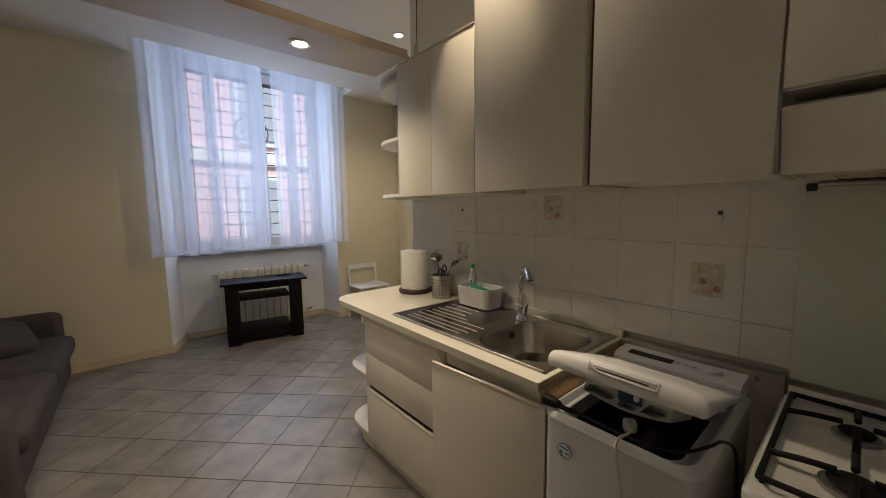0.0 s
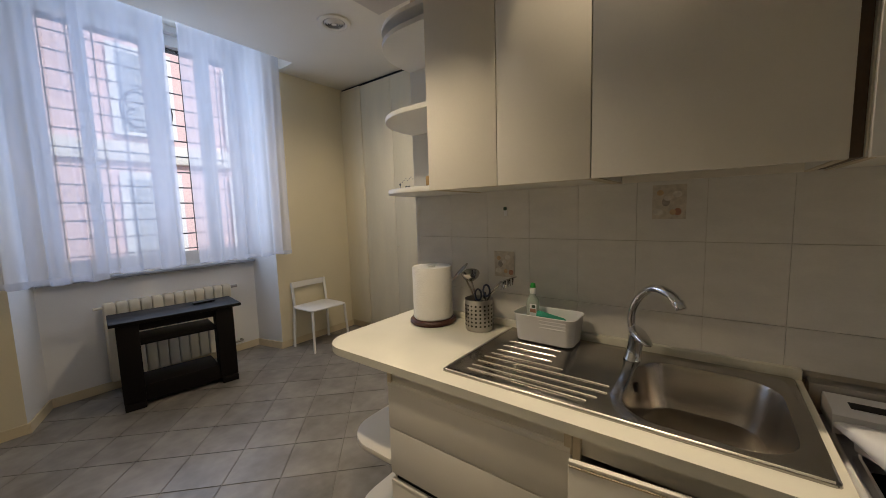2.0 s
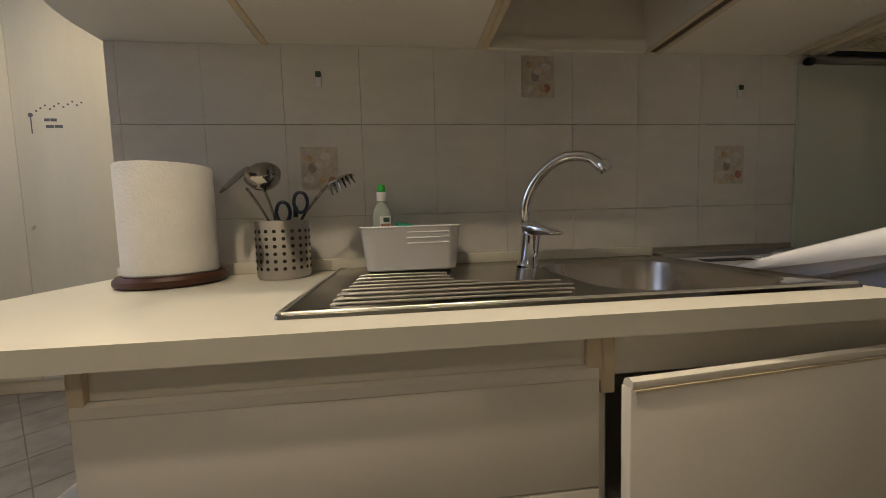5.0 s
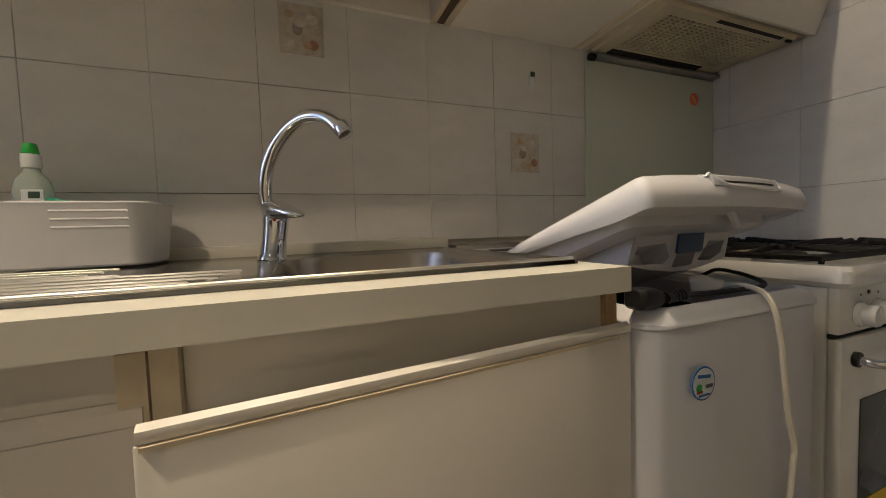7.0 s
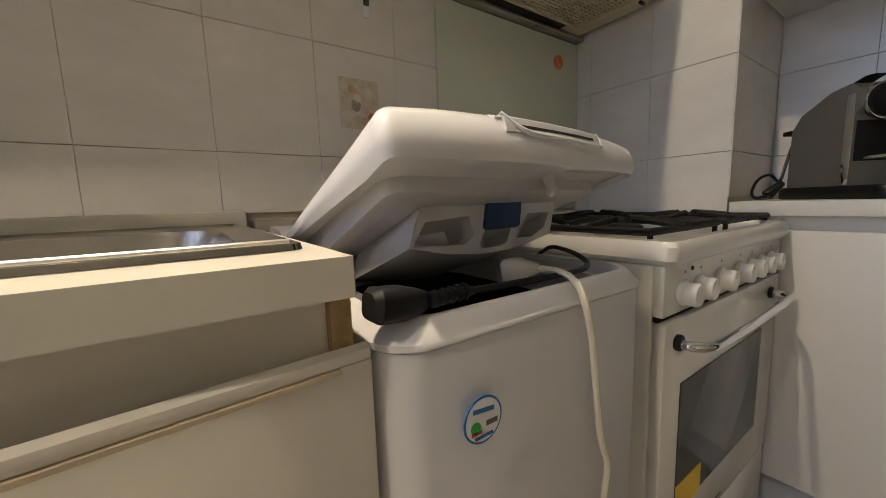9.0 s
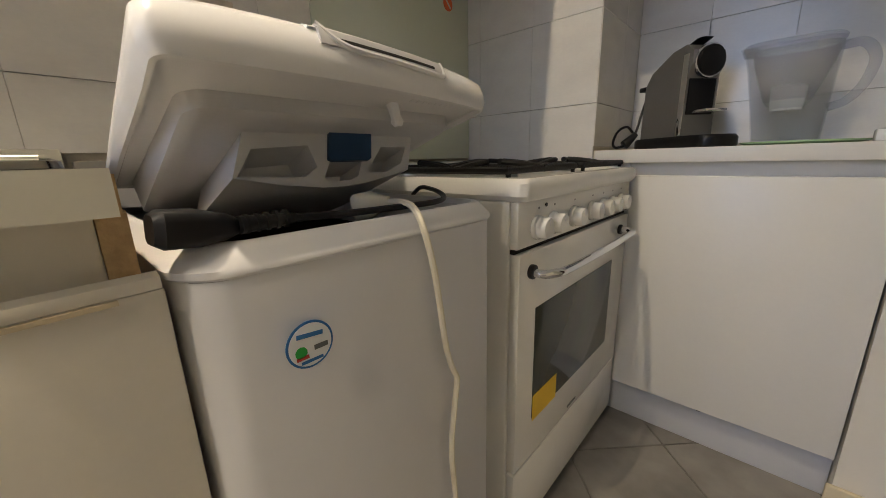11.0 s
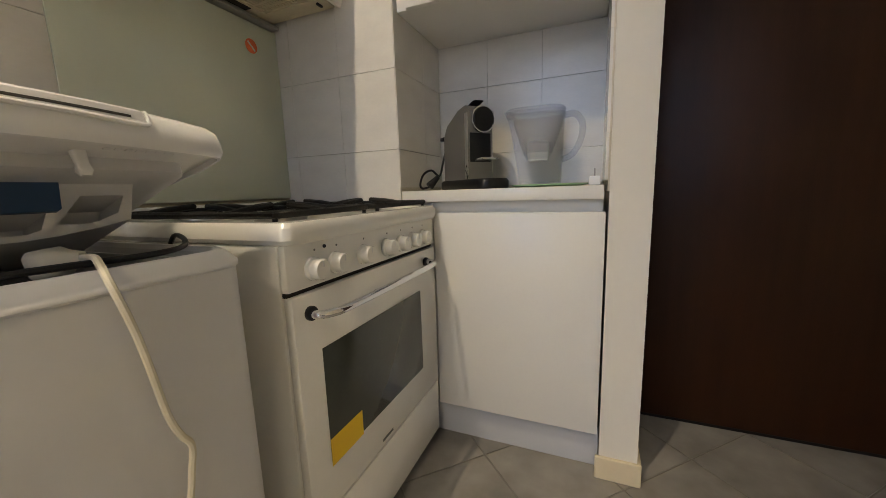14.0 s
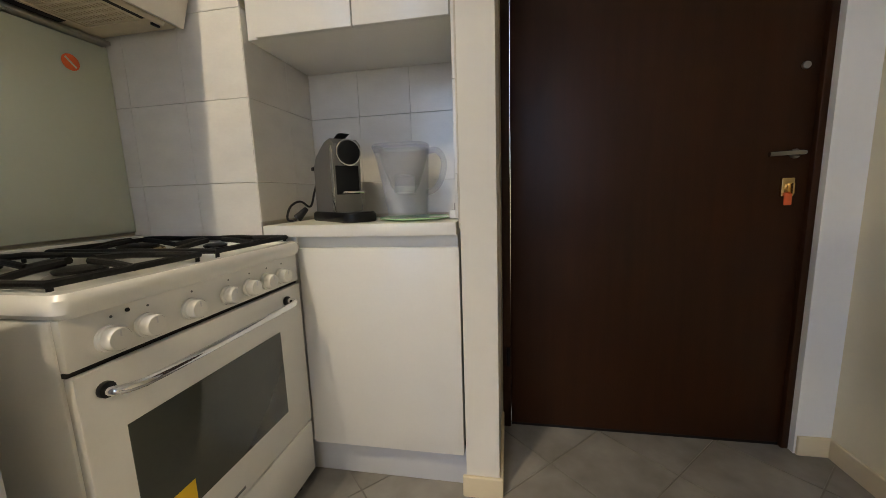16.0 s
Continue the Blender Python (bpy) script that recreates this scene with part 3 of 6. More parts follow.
# solid dark strip; the gap's shade is in its colour
part("shadow_gap", box(3.13, 3.1695, 1.41, WY - 0.001, CZ - 0.028, CZ - 0.001), DARK, wd, "dark strip painting the shade of the gap under the ceiling")

st = thing("wall_sticker", 3.114, 3.58, 1.77, "small grey printed sticker of keys on the wardrobe door", "sticker")
for k in range(11):
    y, z = 3.735 - k * 0.026, 1.80 + 0.025 * ((k * 7) % 3) / 2 + k * 0.004
    part("dot", cyl((3.1149, y, z), (3.1135, y, z), 0.006, n=8), INKG, st)
part("key_mark", cyl((3.1149, 3.770, 1.775), (3.1135, 3.770, 1.775), 0.014, n=12), INKG, st)
part("key_mark", box(3.1137, 3.1149, 3.767, 3.773, 1.66, 1.765), INKG, st)
for k, (a, b) in enumerate(((3.665, 3.695), (3.625, 3.66), (3.645, 3.69), (3.595, 3.64))):
    z = 1.745 if k < 2 else 1.705
    part("text_bar", box(3.1137, 3.1149, a, b, z - 0.009, z + 0.009), INKG, st)


# sheer curtains
def curtain(x0, x1, z0, z1, y, waves, seed):
    rnd = random.Random(seed)
    ph = [rnd.uniform(0, 6.28) for _ in range(4)]
    bm = bmesh.new()
    nx, nz = 110, 14
    grid = []
    for i in range(nx + 1):
        u = i / nx
        col = []
        for k in range(nz + 1):
            w = k / nz
            amp = 0.004 + 0.011 * w
            dy = amp * math.sin(waves * 6.283 * u + ph[0] + 0.5 * w) + 0.4 * amp * math.sin(waves * 2.3 * 6.283 * u + ph[1]) + 0.02 * w * math.sin(3 * u + ph[2])
            x = x0 + (x1 - x0) * u + 0.012 * math.sin(waves * 9 * u + ph[3]) * w
            col.append(bm.verts.new((x, y + dy, z1 + (z0 - z1) * w + 0.008 * math.sin(waves * 5 * u) * w)))
        grid.append(col)
    for i in range(nx):
        for k in range(nz):
            bm.faces.new((grid[i][k], grid[i + 1][k], grid[i + 1][k + 1], grid[i][k + 1]))
    return bm


c1 = thing("sheer_curtain", 0.72, 4.56, 1.06, "sheer white voile curtain hanging before the window", "curtain", "curtains at the window")
part("cloth", curtain(0.70, 1.255, 1.065, 3.22, 4.56, 3, 3), VOILE, c1)
part("hem", curtain(0.70, 1.255, 1.063, 1.10, 4.554, 3, 3), VOILE, c1)
c3 = thing("sheer_curtain", 0.5, 4.53, 1.04, "sheer white voile curtain hanging before the window", "curtain", "curtains at the window")
part("cloth", curtain(0.165, 0.745, 1.035, 3.22, 4.525, 4, 8), VOILE, c3)
part("hem", curtain(0.165, 0.745, 1.033, 1.08, 4.519, 4, 8), VOILE, c3)
c2 = thing("sheer_curtain", 1.85, 4.57, 1.06, "sheer white voile curtain hanging before the window", "curtain", "curtains at the window")
part("cloth", curtain(1.345, 2.225, 1.065, 3.22, 4.57, 5, 5), VOILE, c2)
part("hem", curtain(1.345, 2.225, 1.063, 1.10, 4.564, 5, 5), VOILE, c2)

# ---- kitchen: worktop and base units ----


def arc(cx, cy, r, a0, a1, n=10):
    return [(cx + r * math.cos(radians(a0 + (a1 - a0) * i / n)), cy + r * math.sin(radians(a0 + (a1 - a0) * i / n))) for i in range(n + 1)]


wt = thing("worktop", 1.32, 1.5, 0.865, "cream laminate kitchen worktop with a rounded end", "worktop")
WB, WT = 0.871, 0.903
bm = bmesh.new()
edges = []
for loop in ([(1.006, 0.7065), (1.645, 0.7065), (1.645, 2.305), *arc(1.146, 2.165, 0.140, 90, 180)], [(1.105, 0.75), (1.572, 0.75), (1.572, 1.152), (1.105, 1.152)]):
    vs = [bm.verts.new((x, y, WB)) for x, y in loop]
    edges += [bm.edges.new((u, v)) for u, v in zip(vs, vs[1:] + vs[:1])]
faces = [f for f in bmesh.ops.triangle_fill(bm, edges=edges, use_beauty=True)["geom"] if isinstance(f, bmesh.types.BMFace)]
ex = bmesh.ops.extrude_face_region(bm, geom=faces)["geom"]
bmesh.ops.translate(bm, vec=(0, 0, WT - WB), verts=[v for v in ex if isinstance(v, bmesh.types.BMVert)])
part("top", bm, TOP, wt)
part("upstand", box(1.622, 1.6455, 0.7065, 2.275, WT + 0.0005, 0.937, 0.003), TOP, wt, "cream upstand strip along the tiles")
part("raw_edge", box(1.010, 1.64, 0.7045, 0.7062, WB + 0.002, WT - 0.004), CHIP, wt, "raw chipboard cut edge")

sk = thing("sink", 1.35, 1.21, WT, "brushed steel inset sink with one bowl and a ribbed drainer", "sink")
cx, cy, hx, hy = 1.346, 1.204, 0.272, 0.480
bx, by, bhx, bhy = 1.335, 0.951, 0.210, 0.182
rows = [rrect(cx, cy, hx, hy, 0.012, WT + 0.0006), rrect(cx, cy, hx - 0.001, hy - 0.001, 0.012, WT + 0.006), rrect(cx, cy, hx - 0.006, hy - 0.006, 0.012, WT + 0.008),
        rrect(cx, cy, hx - 0.014, hy - 0.014, 0.014, WT + 0.004), rrect(bx, by, bhx + 0.012, bhy + 0.012, 0.110, WT + 0.004), rrect(bx, by, bhx + 0.004, bhy + 0.004, 0.105, WT + 0.001),
        rrect(bx, by, bhx, bhy, 0.102, WT - 0.012), rrect(bx, by, bhx - 0.012, bhy - 0.012, 0.098, WT - 0.10), rrect(bx, by, bhx - 0.03, bhy - 0.03, 0.09, WT - 0.14),
        rrect(bx, by, bhx - 0.06, bhy - 0.06, 0.08, WT - 0.15), rrect(bx, by, 0.045, 0.045, 0.044, WT - 0.154)]
part("deck", rings(rows[:6], closed_ends=False), STEEL, sk, "bright steel deck and drainer")
bm = rings(rows[5:], closed_ends=False)
bm.verts.ensure_lookup_table()
bm.faces.new(bm.verts[-24:])
part("basin", bm, BASIN, sk, "satin steel bowl")
# rims and ribs in the lightened steel, painting their bright highlight lines
part("rolled_rim", tube([(cx - hx + 0.006, cy - hy + 0.012, WT + 0.0075), (cx - hx + 0.006, cy + hy - 0.012, WT + 0.0075)], 0.0032, 10, 1), RIBST, sk)
part("rolled_rim", tube([(cx - hx + 0.012, cy + hy - 0.006, WT + 0.0075), (cx + hx - 0.012, cy + hy - 0.006, WT + 0.0075)], 0.0032, 10, 1), RIBST, sk)
part("strainer", lathe([(0.001, WT - 0.150), (0.03, WT - 0.151), (0.036, WT - 0.148), (0.038, WT - 0.152), (0.001, WT - 0.1535)], bx, by), CHROME, sk)
for x, y1 in ((1.135, 1.225), (1.168, 1.205), (1.210, 1.188), (1.257, 1.192), (1.297, 1.34), (1.340, 1.39), (1.391, 1.392), (1.446, 1.392)):
    part("drainer_rib", tube([(x, y1, WT + 0.0035), (x, y1 + 0.02, WT + 0.0055), (x, 1.585, WT + 0.0065), (x, 1.607, WT + 0.0035)], 0.0023, 8, 4), RIBST, sk)
# solid disc on the bowl, its dark colour painting the hole's shade
part("overflow", cyl((1.40, 1.1225, 0.86), (1.40, 1.131, 0.86), 0.016, n=16), DARK, sk, "dark disc painting the shade of the overflow hole")

tp = thing("mixer_tap", 1.516, 1.158, WT + 0.004, "chrome single-lever mixer tap with a high curved spout", "tap")
LEAN = Matrix.Translation((1.516, 1.158, WT)) @ Matrix.Rotation(radians(7), 4, "X")
part("base", turned(lathe([(0.030, 0.0035), (0.030, 0.009), (0.0265, 0.014), (0.0245, 0.05), (0.0265, 0.085), (0.028, 0.096), (0.025, 0.110), (0.012, 0.117), (0.001, 0.118)], 0, 0), LEAN), CHROME, tp)
sp = part("spout", tube([(1.518, 1.152, WT + 0.092), (1.518, 1.164, WT + 0.135), (1.509, 1.16, WT + 0.185), (1.492, 1.14, WT + 0.235), (1.464, 1.108, WT + 0.272), (1.431, 1.074, WT + 0.286), (1.402, 1.039, WT + 0.276), (1.384, 1.017, WT + 0.250)], 0.0138, 14, 5), CHROME, tp)
part("aerator", cyl((1.386, 1.019, WT + 0.262), (1.377, 1.009, WT + 0.240), 0.0158, n=16, bevel=0.002), CHROME, sp)
bm = rings([rrect(0, 0, a, b, min(a, b) * 0.9, z, 4) for a, b, z in ((0.020, 0.019, -0.016), (0.026, 0.020, 0.010), (0.025, 0.015, 0.038), (0.020, 0.009, 0.068), (0.013, 0.006, 0.092), (0.003, 0.002, 0.102))])
part("lever", turned(bm, Matrix.Translation((1.511, 1.15, WT + 0.110)) @ Vector((-0.76, -0.52, -0.16)).to_track_quat("Z", "Y").to_matrix().to_4x4()), CHROME, tp)
part("marker", cyl((1.492, 1.148, WT + 0.088), (1.488, 1.148, WT + 0.088), 0.004, n=10), INKR, tp, "small red marker")


def front(name, x, y0, y1, z0, z1, parent, label=""):
    """A laminate front with an eased grip along its top edge."""
    o = part(name, box(x, x + 0.019, y0, y1, z0, z1, 0.0025), LAM, parent, label)
    part("grip", rings([[Vector((x + dx, y, z1 + dz)) for dx, dz in ((0.0, 0.0004), (-0.0015, 0.007), (-0.0005, 0.015), (0.006, 0.020), (0.015, 0.017), (0.018, 0.0004))] for y in (y0 + 0.002, y1 - 0.002)]), LAM, o, "rounded cream grip rail")
    return o


def carcass(parent, x0, x1, y0, y1, z0, z1, t=0.018, floor_z=None, top=True):
    """The panels of a cabinet's box, open at the front."""
    part("side_panel", box(x0, x1, y0, y0 + t, z0, z1), LAM, parent, smooth=False)
    part("side_panel", box(x0, x1, y1 - t, y1, z0, z1), LAM, parent, smooth=False)
    part("back_panel", box(x1 - 0.006, x1, y0 + t, y1 - t, z0, z1), LAM, parent, smooth=False)
    fz = z0 if floor_z is None else floor_z
    part("bottom_panel", box(x0, x1 - 0.006, y0 + t, y1 - t, fz, fz + t), LAM, parent, smooth=False)
    if top:
        part("top_panel", box(x0, x1 - 0.006, y0 + t, y1 - t, z1 - t, z1), LAM, parent, smooth=False)


dr = thing("drawer_unit", 1.33, 1.57, 0, "cream laminate kitchen base unit with three drawers", "base cabinet", "kitchen base units")
carcass(dr, 1.052, 1.62, 1.222, 1.915, 0.095, 0.8705)
part("rail", box(1.040, 1.0515, 1.222, 1.915, 0.822, 0.8705), LAM, dr)
part("end_strip", box(1.031, 1.0515, 1.2225, 1.243, 0.80, 0.864), LAMEDGE, dr, "yellowed edge strip")
part("end_strip", box(1.031, 1.0515, 1.895, 1.914, 0.80, 0.864), LAMEDGE, dr, "yellowed edge strip")
front("drawer", 1.030, 1.2245, 1.913, 0.640, 0.803, dr)
part("drawer", box(1.030, 1.049, 1.2245, 1.913, 0.452, 0.637, 0.0025), LAM, dr)
front("drawer", 1.030, 1.2245, 1.913, 0.098, 0.408, dr)
# thin sheet behind the fronts, darkened to paint the shade between them
part("gap", box(1.0495, 1.0515, 1.24, 1.90, 0.409, 0.451), DARK, dr, "dark sheet painting the shade in the grip gap")
part("plinth", box(1.075, 1.09, 1.222, 1.915, 0.001, 0.094, 0.002), LAM, dr)

AJAR = Matrix.Translation((1.041, 0.690, 0)) @ Matrix.Rotation(radians(5.2), 4, "Z") @ Matrix.Translation((-1.041, -0.690, 0))
sc = thing("sink_unit", 1.33, 0.95, 0, "cream laminate base unit under the sink with one door ajar", "base cabinet", "kitchen base units")
carcass(sc, 1.052, 1.62, 0.700, 1.2215, 0.095, 0.8705, top=False)
part("side_edge", box(1.036, 1.0515, 0.7000, 0.7180, 0.10, 0.8705), CHIP, sc, "raw chipboard edge of the side")
part("side_face", box(1.0525, 1.60, 0.6985, 0.6997, 0.10, 0.8705), CHIP, sc, "raw chipboard side")
part("end_strip", box(1.033, 1.0515, 1.2005, 1.221, 0.78, 0.864), LAMEDGE, sc, "yellowed edge strip")
part("rail", box(1.046, 1.0515, 0.7185, 1.200, 0.801, 0.8705), LAM, sc)
o = part("door", turned(box(1.022, 1.041, 0.691, 1.2185, 0.098, 0.812, 0.0025), AJAR), LAM, sc, "cream door standing slightly ajar")
part("grip", turned(rings([[Vector((1.022 + dx, y, 0.812 + dz)) for dx, dz in ((0.0, 0.0004), (-0.0015, 0.005), (-0.0005, 0.010), (0.006, 0.0135), (0.014, 0.010), (0.018, 0.0004))] for y in (0.693, 1.2165)]), AJAR), LAM, o, "rounded cream grip rail")
part("chipped_edge", turned(box(1.0185, 1.0225, 0.72, 1.214, 0.808, 0.8115), AJAR), LAMEDGE, o, "worn yellowish edge")
part("plinth", box(1.075, 1.09, 0.700, 1.2215, 0.001, 0.094, 0.002), LAM, sc)

es = thing("end_shelf_unit", 1.33, 2.05, 0, "open cream end unit with rounded shelves under the worktop", "shelf unit", "kitchen base units")


def end_shelf(z, y1=2.215, x0=1.03):
    return slab([(x0, 1.9165), (1.62, 1.9165), (1.62, y1), *arc(x0 + 0.16, y1 - 0.16, 0.16, 90, 180)], z - 0.011, z + 0.011, 0.003)


part("shelf", end_shelf(0.49), LAM, es)
part("shelf", end_shelf(0.125), LAM, es)
part("back_panel", box(1.621, 1.644, 1.9165, 2.22, 0.0, 0.8705), LAM, es)
part("plinth", slab([(1.07, 1.9165), (1.60, 1.9165), (1.60, 2.17), *arc(1.21, 2.03, 0.14, 90, 180)], 0.001, 0.1135), LAM, es)

# ---- wall units ----
UB = 1.545
wu = thing("wall_unit", 1.45, 1.55, UB, "cream laminate wall cabinet with two flush doors", "wall cabinet", "kitchen wall units")
carcass(wu, 1.286, 1.645, 1.245, 1.868, UB, 2.275)
part("door", box(1.266, 1.285, 1.561, 1.868, UB - 0.004, 2.278, 0.002), LAM, wu)
part("door", box(1.266, 1.285, 1.246, 1.558, UB - 0.004, 2.278, 0.002), LAM, wu)
part("edge", box(1.2865, 1.645, 1.2455, 1.262, UB - 0.004, UB - 0.0005), LAMEDGE, wu, "yellowed lower edge")
part("edge", box(1.2865, 1.645, 1.851, 1.8675, UB - 0.004, UB - 0.0005), LAMEDGE, wu, "yellowed lower edge")
part("edge", box(1.2865, 1.30, 1.263, 1.850, UB - 0.004, UB - 0.0005), LAMEDGE, wu, "yellowed lower edge")
part("top_edge", box(1.264, 1.286, 1.246, 1.868, 2.2785, 2.288, 0.002), BEAM, wu, "glossy brownish top edge")

wu = thing("wall_unit", 1.45, 0.98, UB, "tall cream wall cabinet with an open bottom", "wall cabinet", "kitchen wall units")
carcass(wu, 1.286, 1.645, 0.715, 1.2445, UB, 2.95, floor_z=2.05)
part("door", box(1.266, 1.285, 0.717, 1.2425, UB - 0.004, 2.945, 0.002), LAM, wu)
part("edge", box(1.2865, 1.645, 0.7155, 0.7325, UB - 0.004, UB - 0.0005), LAMEDGE, wu, "yellowed lower edge")
part("edge", box(1.2865, 1.645, 1.2275, 1.244, UB - 0.004, UB - 0.0005), LAMEDGE, wu, "yellowed lower edge")
part("edge", box(1.630, 1.645, 0.7335, 1.2265, UB - 0.004, UB + 0.03), LAM, wu, "cream rear rail")

wu = thing("wall_unit", 1.45, 0.45, UB, "tall cream wall cabinet with one wide door", "wall cabinet", "kitchen wall units")
carcass(wu, 1.286, 1.645, 0.2145, 0.690, UB, 2.95)
part("door", box(1.262, 1.281, 0.2185, 0.688, UB - 0.004, 2.945, 0.002), LAM, wu)
part("edge", box(1.2865, 1.645, 0.2150, 0.2310, UB - 0.004, UB - 0.0005), LAMEDGE, wu, "yellowed lower edge")
part("edge", box(1.2865, 1.645, 0.673, 0.6895, UB - 0.004, UB - 0.0005), LAMEDGE, wu, "yellowed lower edge")
part("filler", box(1.30, 1.645, 0.6905, 0.7145, UB, 2.94), GAPW, wu, "dark brown filler strip between the units")

wu = thing("hood_unit", 1.45, -0.12, UB, "cream wall cabinet over the cooker hood", "wall cabinet", "kitchen wall units")
carcass(wu, 1.286, 1.645, -0.462, 0.2140, 1.735, 2.95)
part("door", box(1.266, 1.285, -0.460, 0.2125, 1.739, 2.945, 0.002), LAM, wu)
part("side_panel", box(1.345, 1.645, 0.198, 0.2140, UB, 1.7345), LAM, wu)

hd = thing("cooker_hood", 1.48, -0.13, 1.53, "cream slide-in cooker hood with a grilled grease filter", "cooker hood")
part("body", box(1.352, 1.640, -0.460, 0.197, 1.545, 1.72, 0.004), GREASE, hd)
part("visor", turned(box(-0.010, 0.010, -0.459, 0.2125, -0.084, 0.084, 0.004), pose(1.3077, 0, 1.6205, 0, -19, 0)), LAM, hd, "slanting cream front flap")
part("filter_frame", rings([[Vector((x, y, z)) for x, y in ((a, c), (b, c), (b, d), (a, d))] for z, (a, b, c, d) in ((1.5445, (1.354, 1.625, -0.42, 0.17)), (1.534, (1.358, 1.621, -0.416, 0.166)), (1.534, (1.385, 1.575, -0.370, 0.120)), (1.5445, (1.385, 1.575, -0.370, 0.120)))], loop=True), GREASE, hd, smooth=False)
bm = bmesh.new()
for k in range(21):
    y = -0.365 + k * 0.024
    box(1.385, 1.575, y - 0.003, y + 0.003, 1.537, 1.541, bm=bm)
for k in range(15):
    x = 1.392 + k * 0.0127
    box(x - 0.003, x + 0.003, -0.37, 0.12, 1.5375, 1.5415, bm=bm)
tagged(part("filter_grid", bm, GREASE, hd, "cream plastic filter grid", smooth=False), kind="stuff")
part("filter_backing", box(1.384, 1.576, -0.371, 0.121, 1.5425, 1.5444), DARK, hd, "dark filter mat")
# flat strips on the frame; the slots' shade is painted in
part("slot", box(1.584, 1.612, -0.32, 0.12, 1.5325, 1.5338), DARK, hd, "dark vent slot")
part("slot", box(1.3595, 1.372, -0.36, -0.05, 1.5325, 1.5338), DARK, hd, "dark control slot")
part("switch", box(1.362, 1.370, -0.41, -0.385, 1.527, 1.5338, 0.001), BLACK, hd, "black slide switch")

us = thing("corner_shelves", 1.48, 2.07, UB, "white rounded open corner shelves at the end of the wall units", "shelf")


def up_shelf(z, t=0.022):
    return slab([(1.270, 1.8695), (1.645, 1.8695), (1.645, 2.274), (1.56, 2.274), *arc(1.560, 1.984, 0.290, 90, 180, 14)], z, z + t, 0.003)


for z in (UB - 0.004, 1.872, 2.200):
    part("shelf", up_shelf(z), LAMW, us)
part("back_panel", box(1.640, 1.6455, 1.8695, 2.2735, 1.564, 2.30), LAMW, us)
part("cap", up_shelf(2.262, 0.02), LAMW, us)

# things on the corner shelf
pb = thing("round_tray", 1.46, 1.93, 1.563, "dark round tray on the corner shelf", "tray")
part("dish", lathe([(0.001, 1.5635), (0.060, 1.5635), (0.068, 1.571), (0.064, 1.572), (0.057, 1.567), (0.001, 1.567)], 1.42, 1.945), BLACK, pb)
pb = thing("cork_block", 1.42, 1.94, 1.567, "tan cork block on a dark tray", "block")
part("block", box(1.385, 1.455, 1.905, 1.985, 1.5675, 1.618, 0.008), TAN, pb)

# ---- things on the worktop ----
RX, RY = 1.512, 2.066
rl = thing("roll_holder", RX, RY, WT, "dark red wooden paper-roll holder on the worktop", "roll holder")
part("base", lathe([(0.001, WT + 0.0005), (0.109, WT + 0.0005), (0.116, WT + 0.008), (0.116, WT + 0.018), (0.109, WT + 0.026), (0.001, WT + 0.026)], RX, RY, 40), WOODR, rl)
part("spindle", cyl((RX, RY, WT + 0.026), (RX, RY, WT + 0.262), 0.011, n=14), WOODR, rl)
pr = thing("paper_towel_roll", RX, RY, WT + 0.026, "white kitchen paper roll on its holder", "paper roll")
part("roll", rings([[Vector((RX + r * math.cos(a * math.pi / 20), RY + r * math.sin(a * math.pi / 20), z)) for a in range(40)] for r, z in ((0.022, WT + 0.0265), (0.094, WT + 0.0265), (0.098, WT + 0.031), (0.098, WT + 0.280), (0.095, WT + 0.284), (0.022, WT + 0.283))], loop=True), PAPER, pr)
part("loose_sheet", rings([[Vector((RX + r * math.cos(a) , RY + r * math.sin(a), z)) for r, a in ((0.0985, -0.9), (0.1, -0.55), (0.108, -0.25), (0.122, -0.05), (0.1205, -0.05), (0.1065, -0.25), (0.0988, -0.55), (0.0978, -0.9))] for z in (WT + 0.03, WT + 0.281)]), PAPER, pr, "loose end of the paper")

UX, UY = 1.535, 1.808
uh = thing("utensil_holder", UX, UY, WT, "perforated steel cylinder holding kitchen utensils", "utensil holder")
part("cup", rings([[Vector((UX + r * math.cos(a * math.pi / 18), UY + r * math.sin(a * math.pi / 18), z)) for a in range(36)] for r, z in ((0.001, WT + 0.0005), (0.062, WT + 0.0005), (0.0655, WT + 0.006), (0.0655, WT + 0.142), (0.067, WT + 0.146), (0.064, WT + 0.147), (0.063, WT + 0.142), (0.063, WT + 0.008), (0.001, WT + 0.006))], closed_ends=False), STEELD, uh)
# discs set on the cup, coloured dark for the shade inside holes
bm = bmesh.new()
for k in range(20):
    a = k * math.pi / 10
    for j in range(6):
        z = WT + 0.028 + j * 0.0185
        d = Vector((math.cos(a), math.sin(a), 0))
        cyl(Vector((UX, UY, z)) + d * 0.0640, Vector((UX, UY, z)) + d * 0.0659, 0.0048, n=8, bm=bm)
tagged(part("holes", bm, DARK, uh, "dark discs painting the shade of round holes"), kind="stuff")


def utensil(name, label, line, r, material=STEEL):
    t = thing(name, line[0][0], line[0][1], line[0][2], label, "kitchen utensil", "utensils in the holder")
    part("handle", tube(line, r, 8, 4), material, t)
    return t


lad = utensil("ladle", "steel ladle standing in the utensil holder", [(1.52, 1.80, WT + 0.012), (1.535, 1.826, WT + 0.15), (1.535, 1.85, WT + 0.235)], 0.004)
bm = lathe([(0.001, -0.030), (0.021, -0.026), (0.037, -0.012), (0.044, 0.004), (0.042, 0.004), (0.035, -0.010), (0.019, -0.023), (0.001, -0.027)], 0, 0, 24)
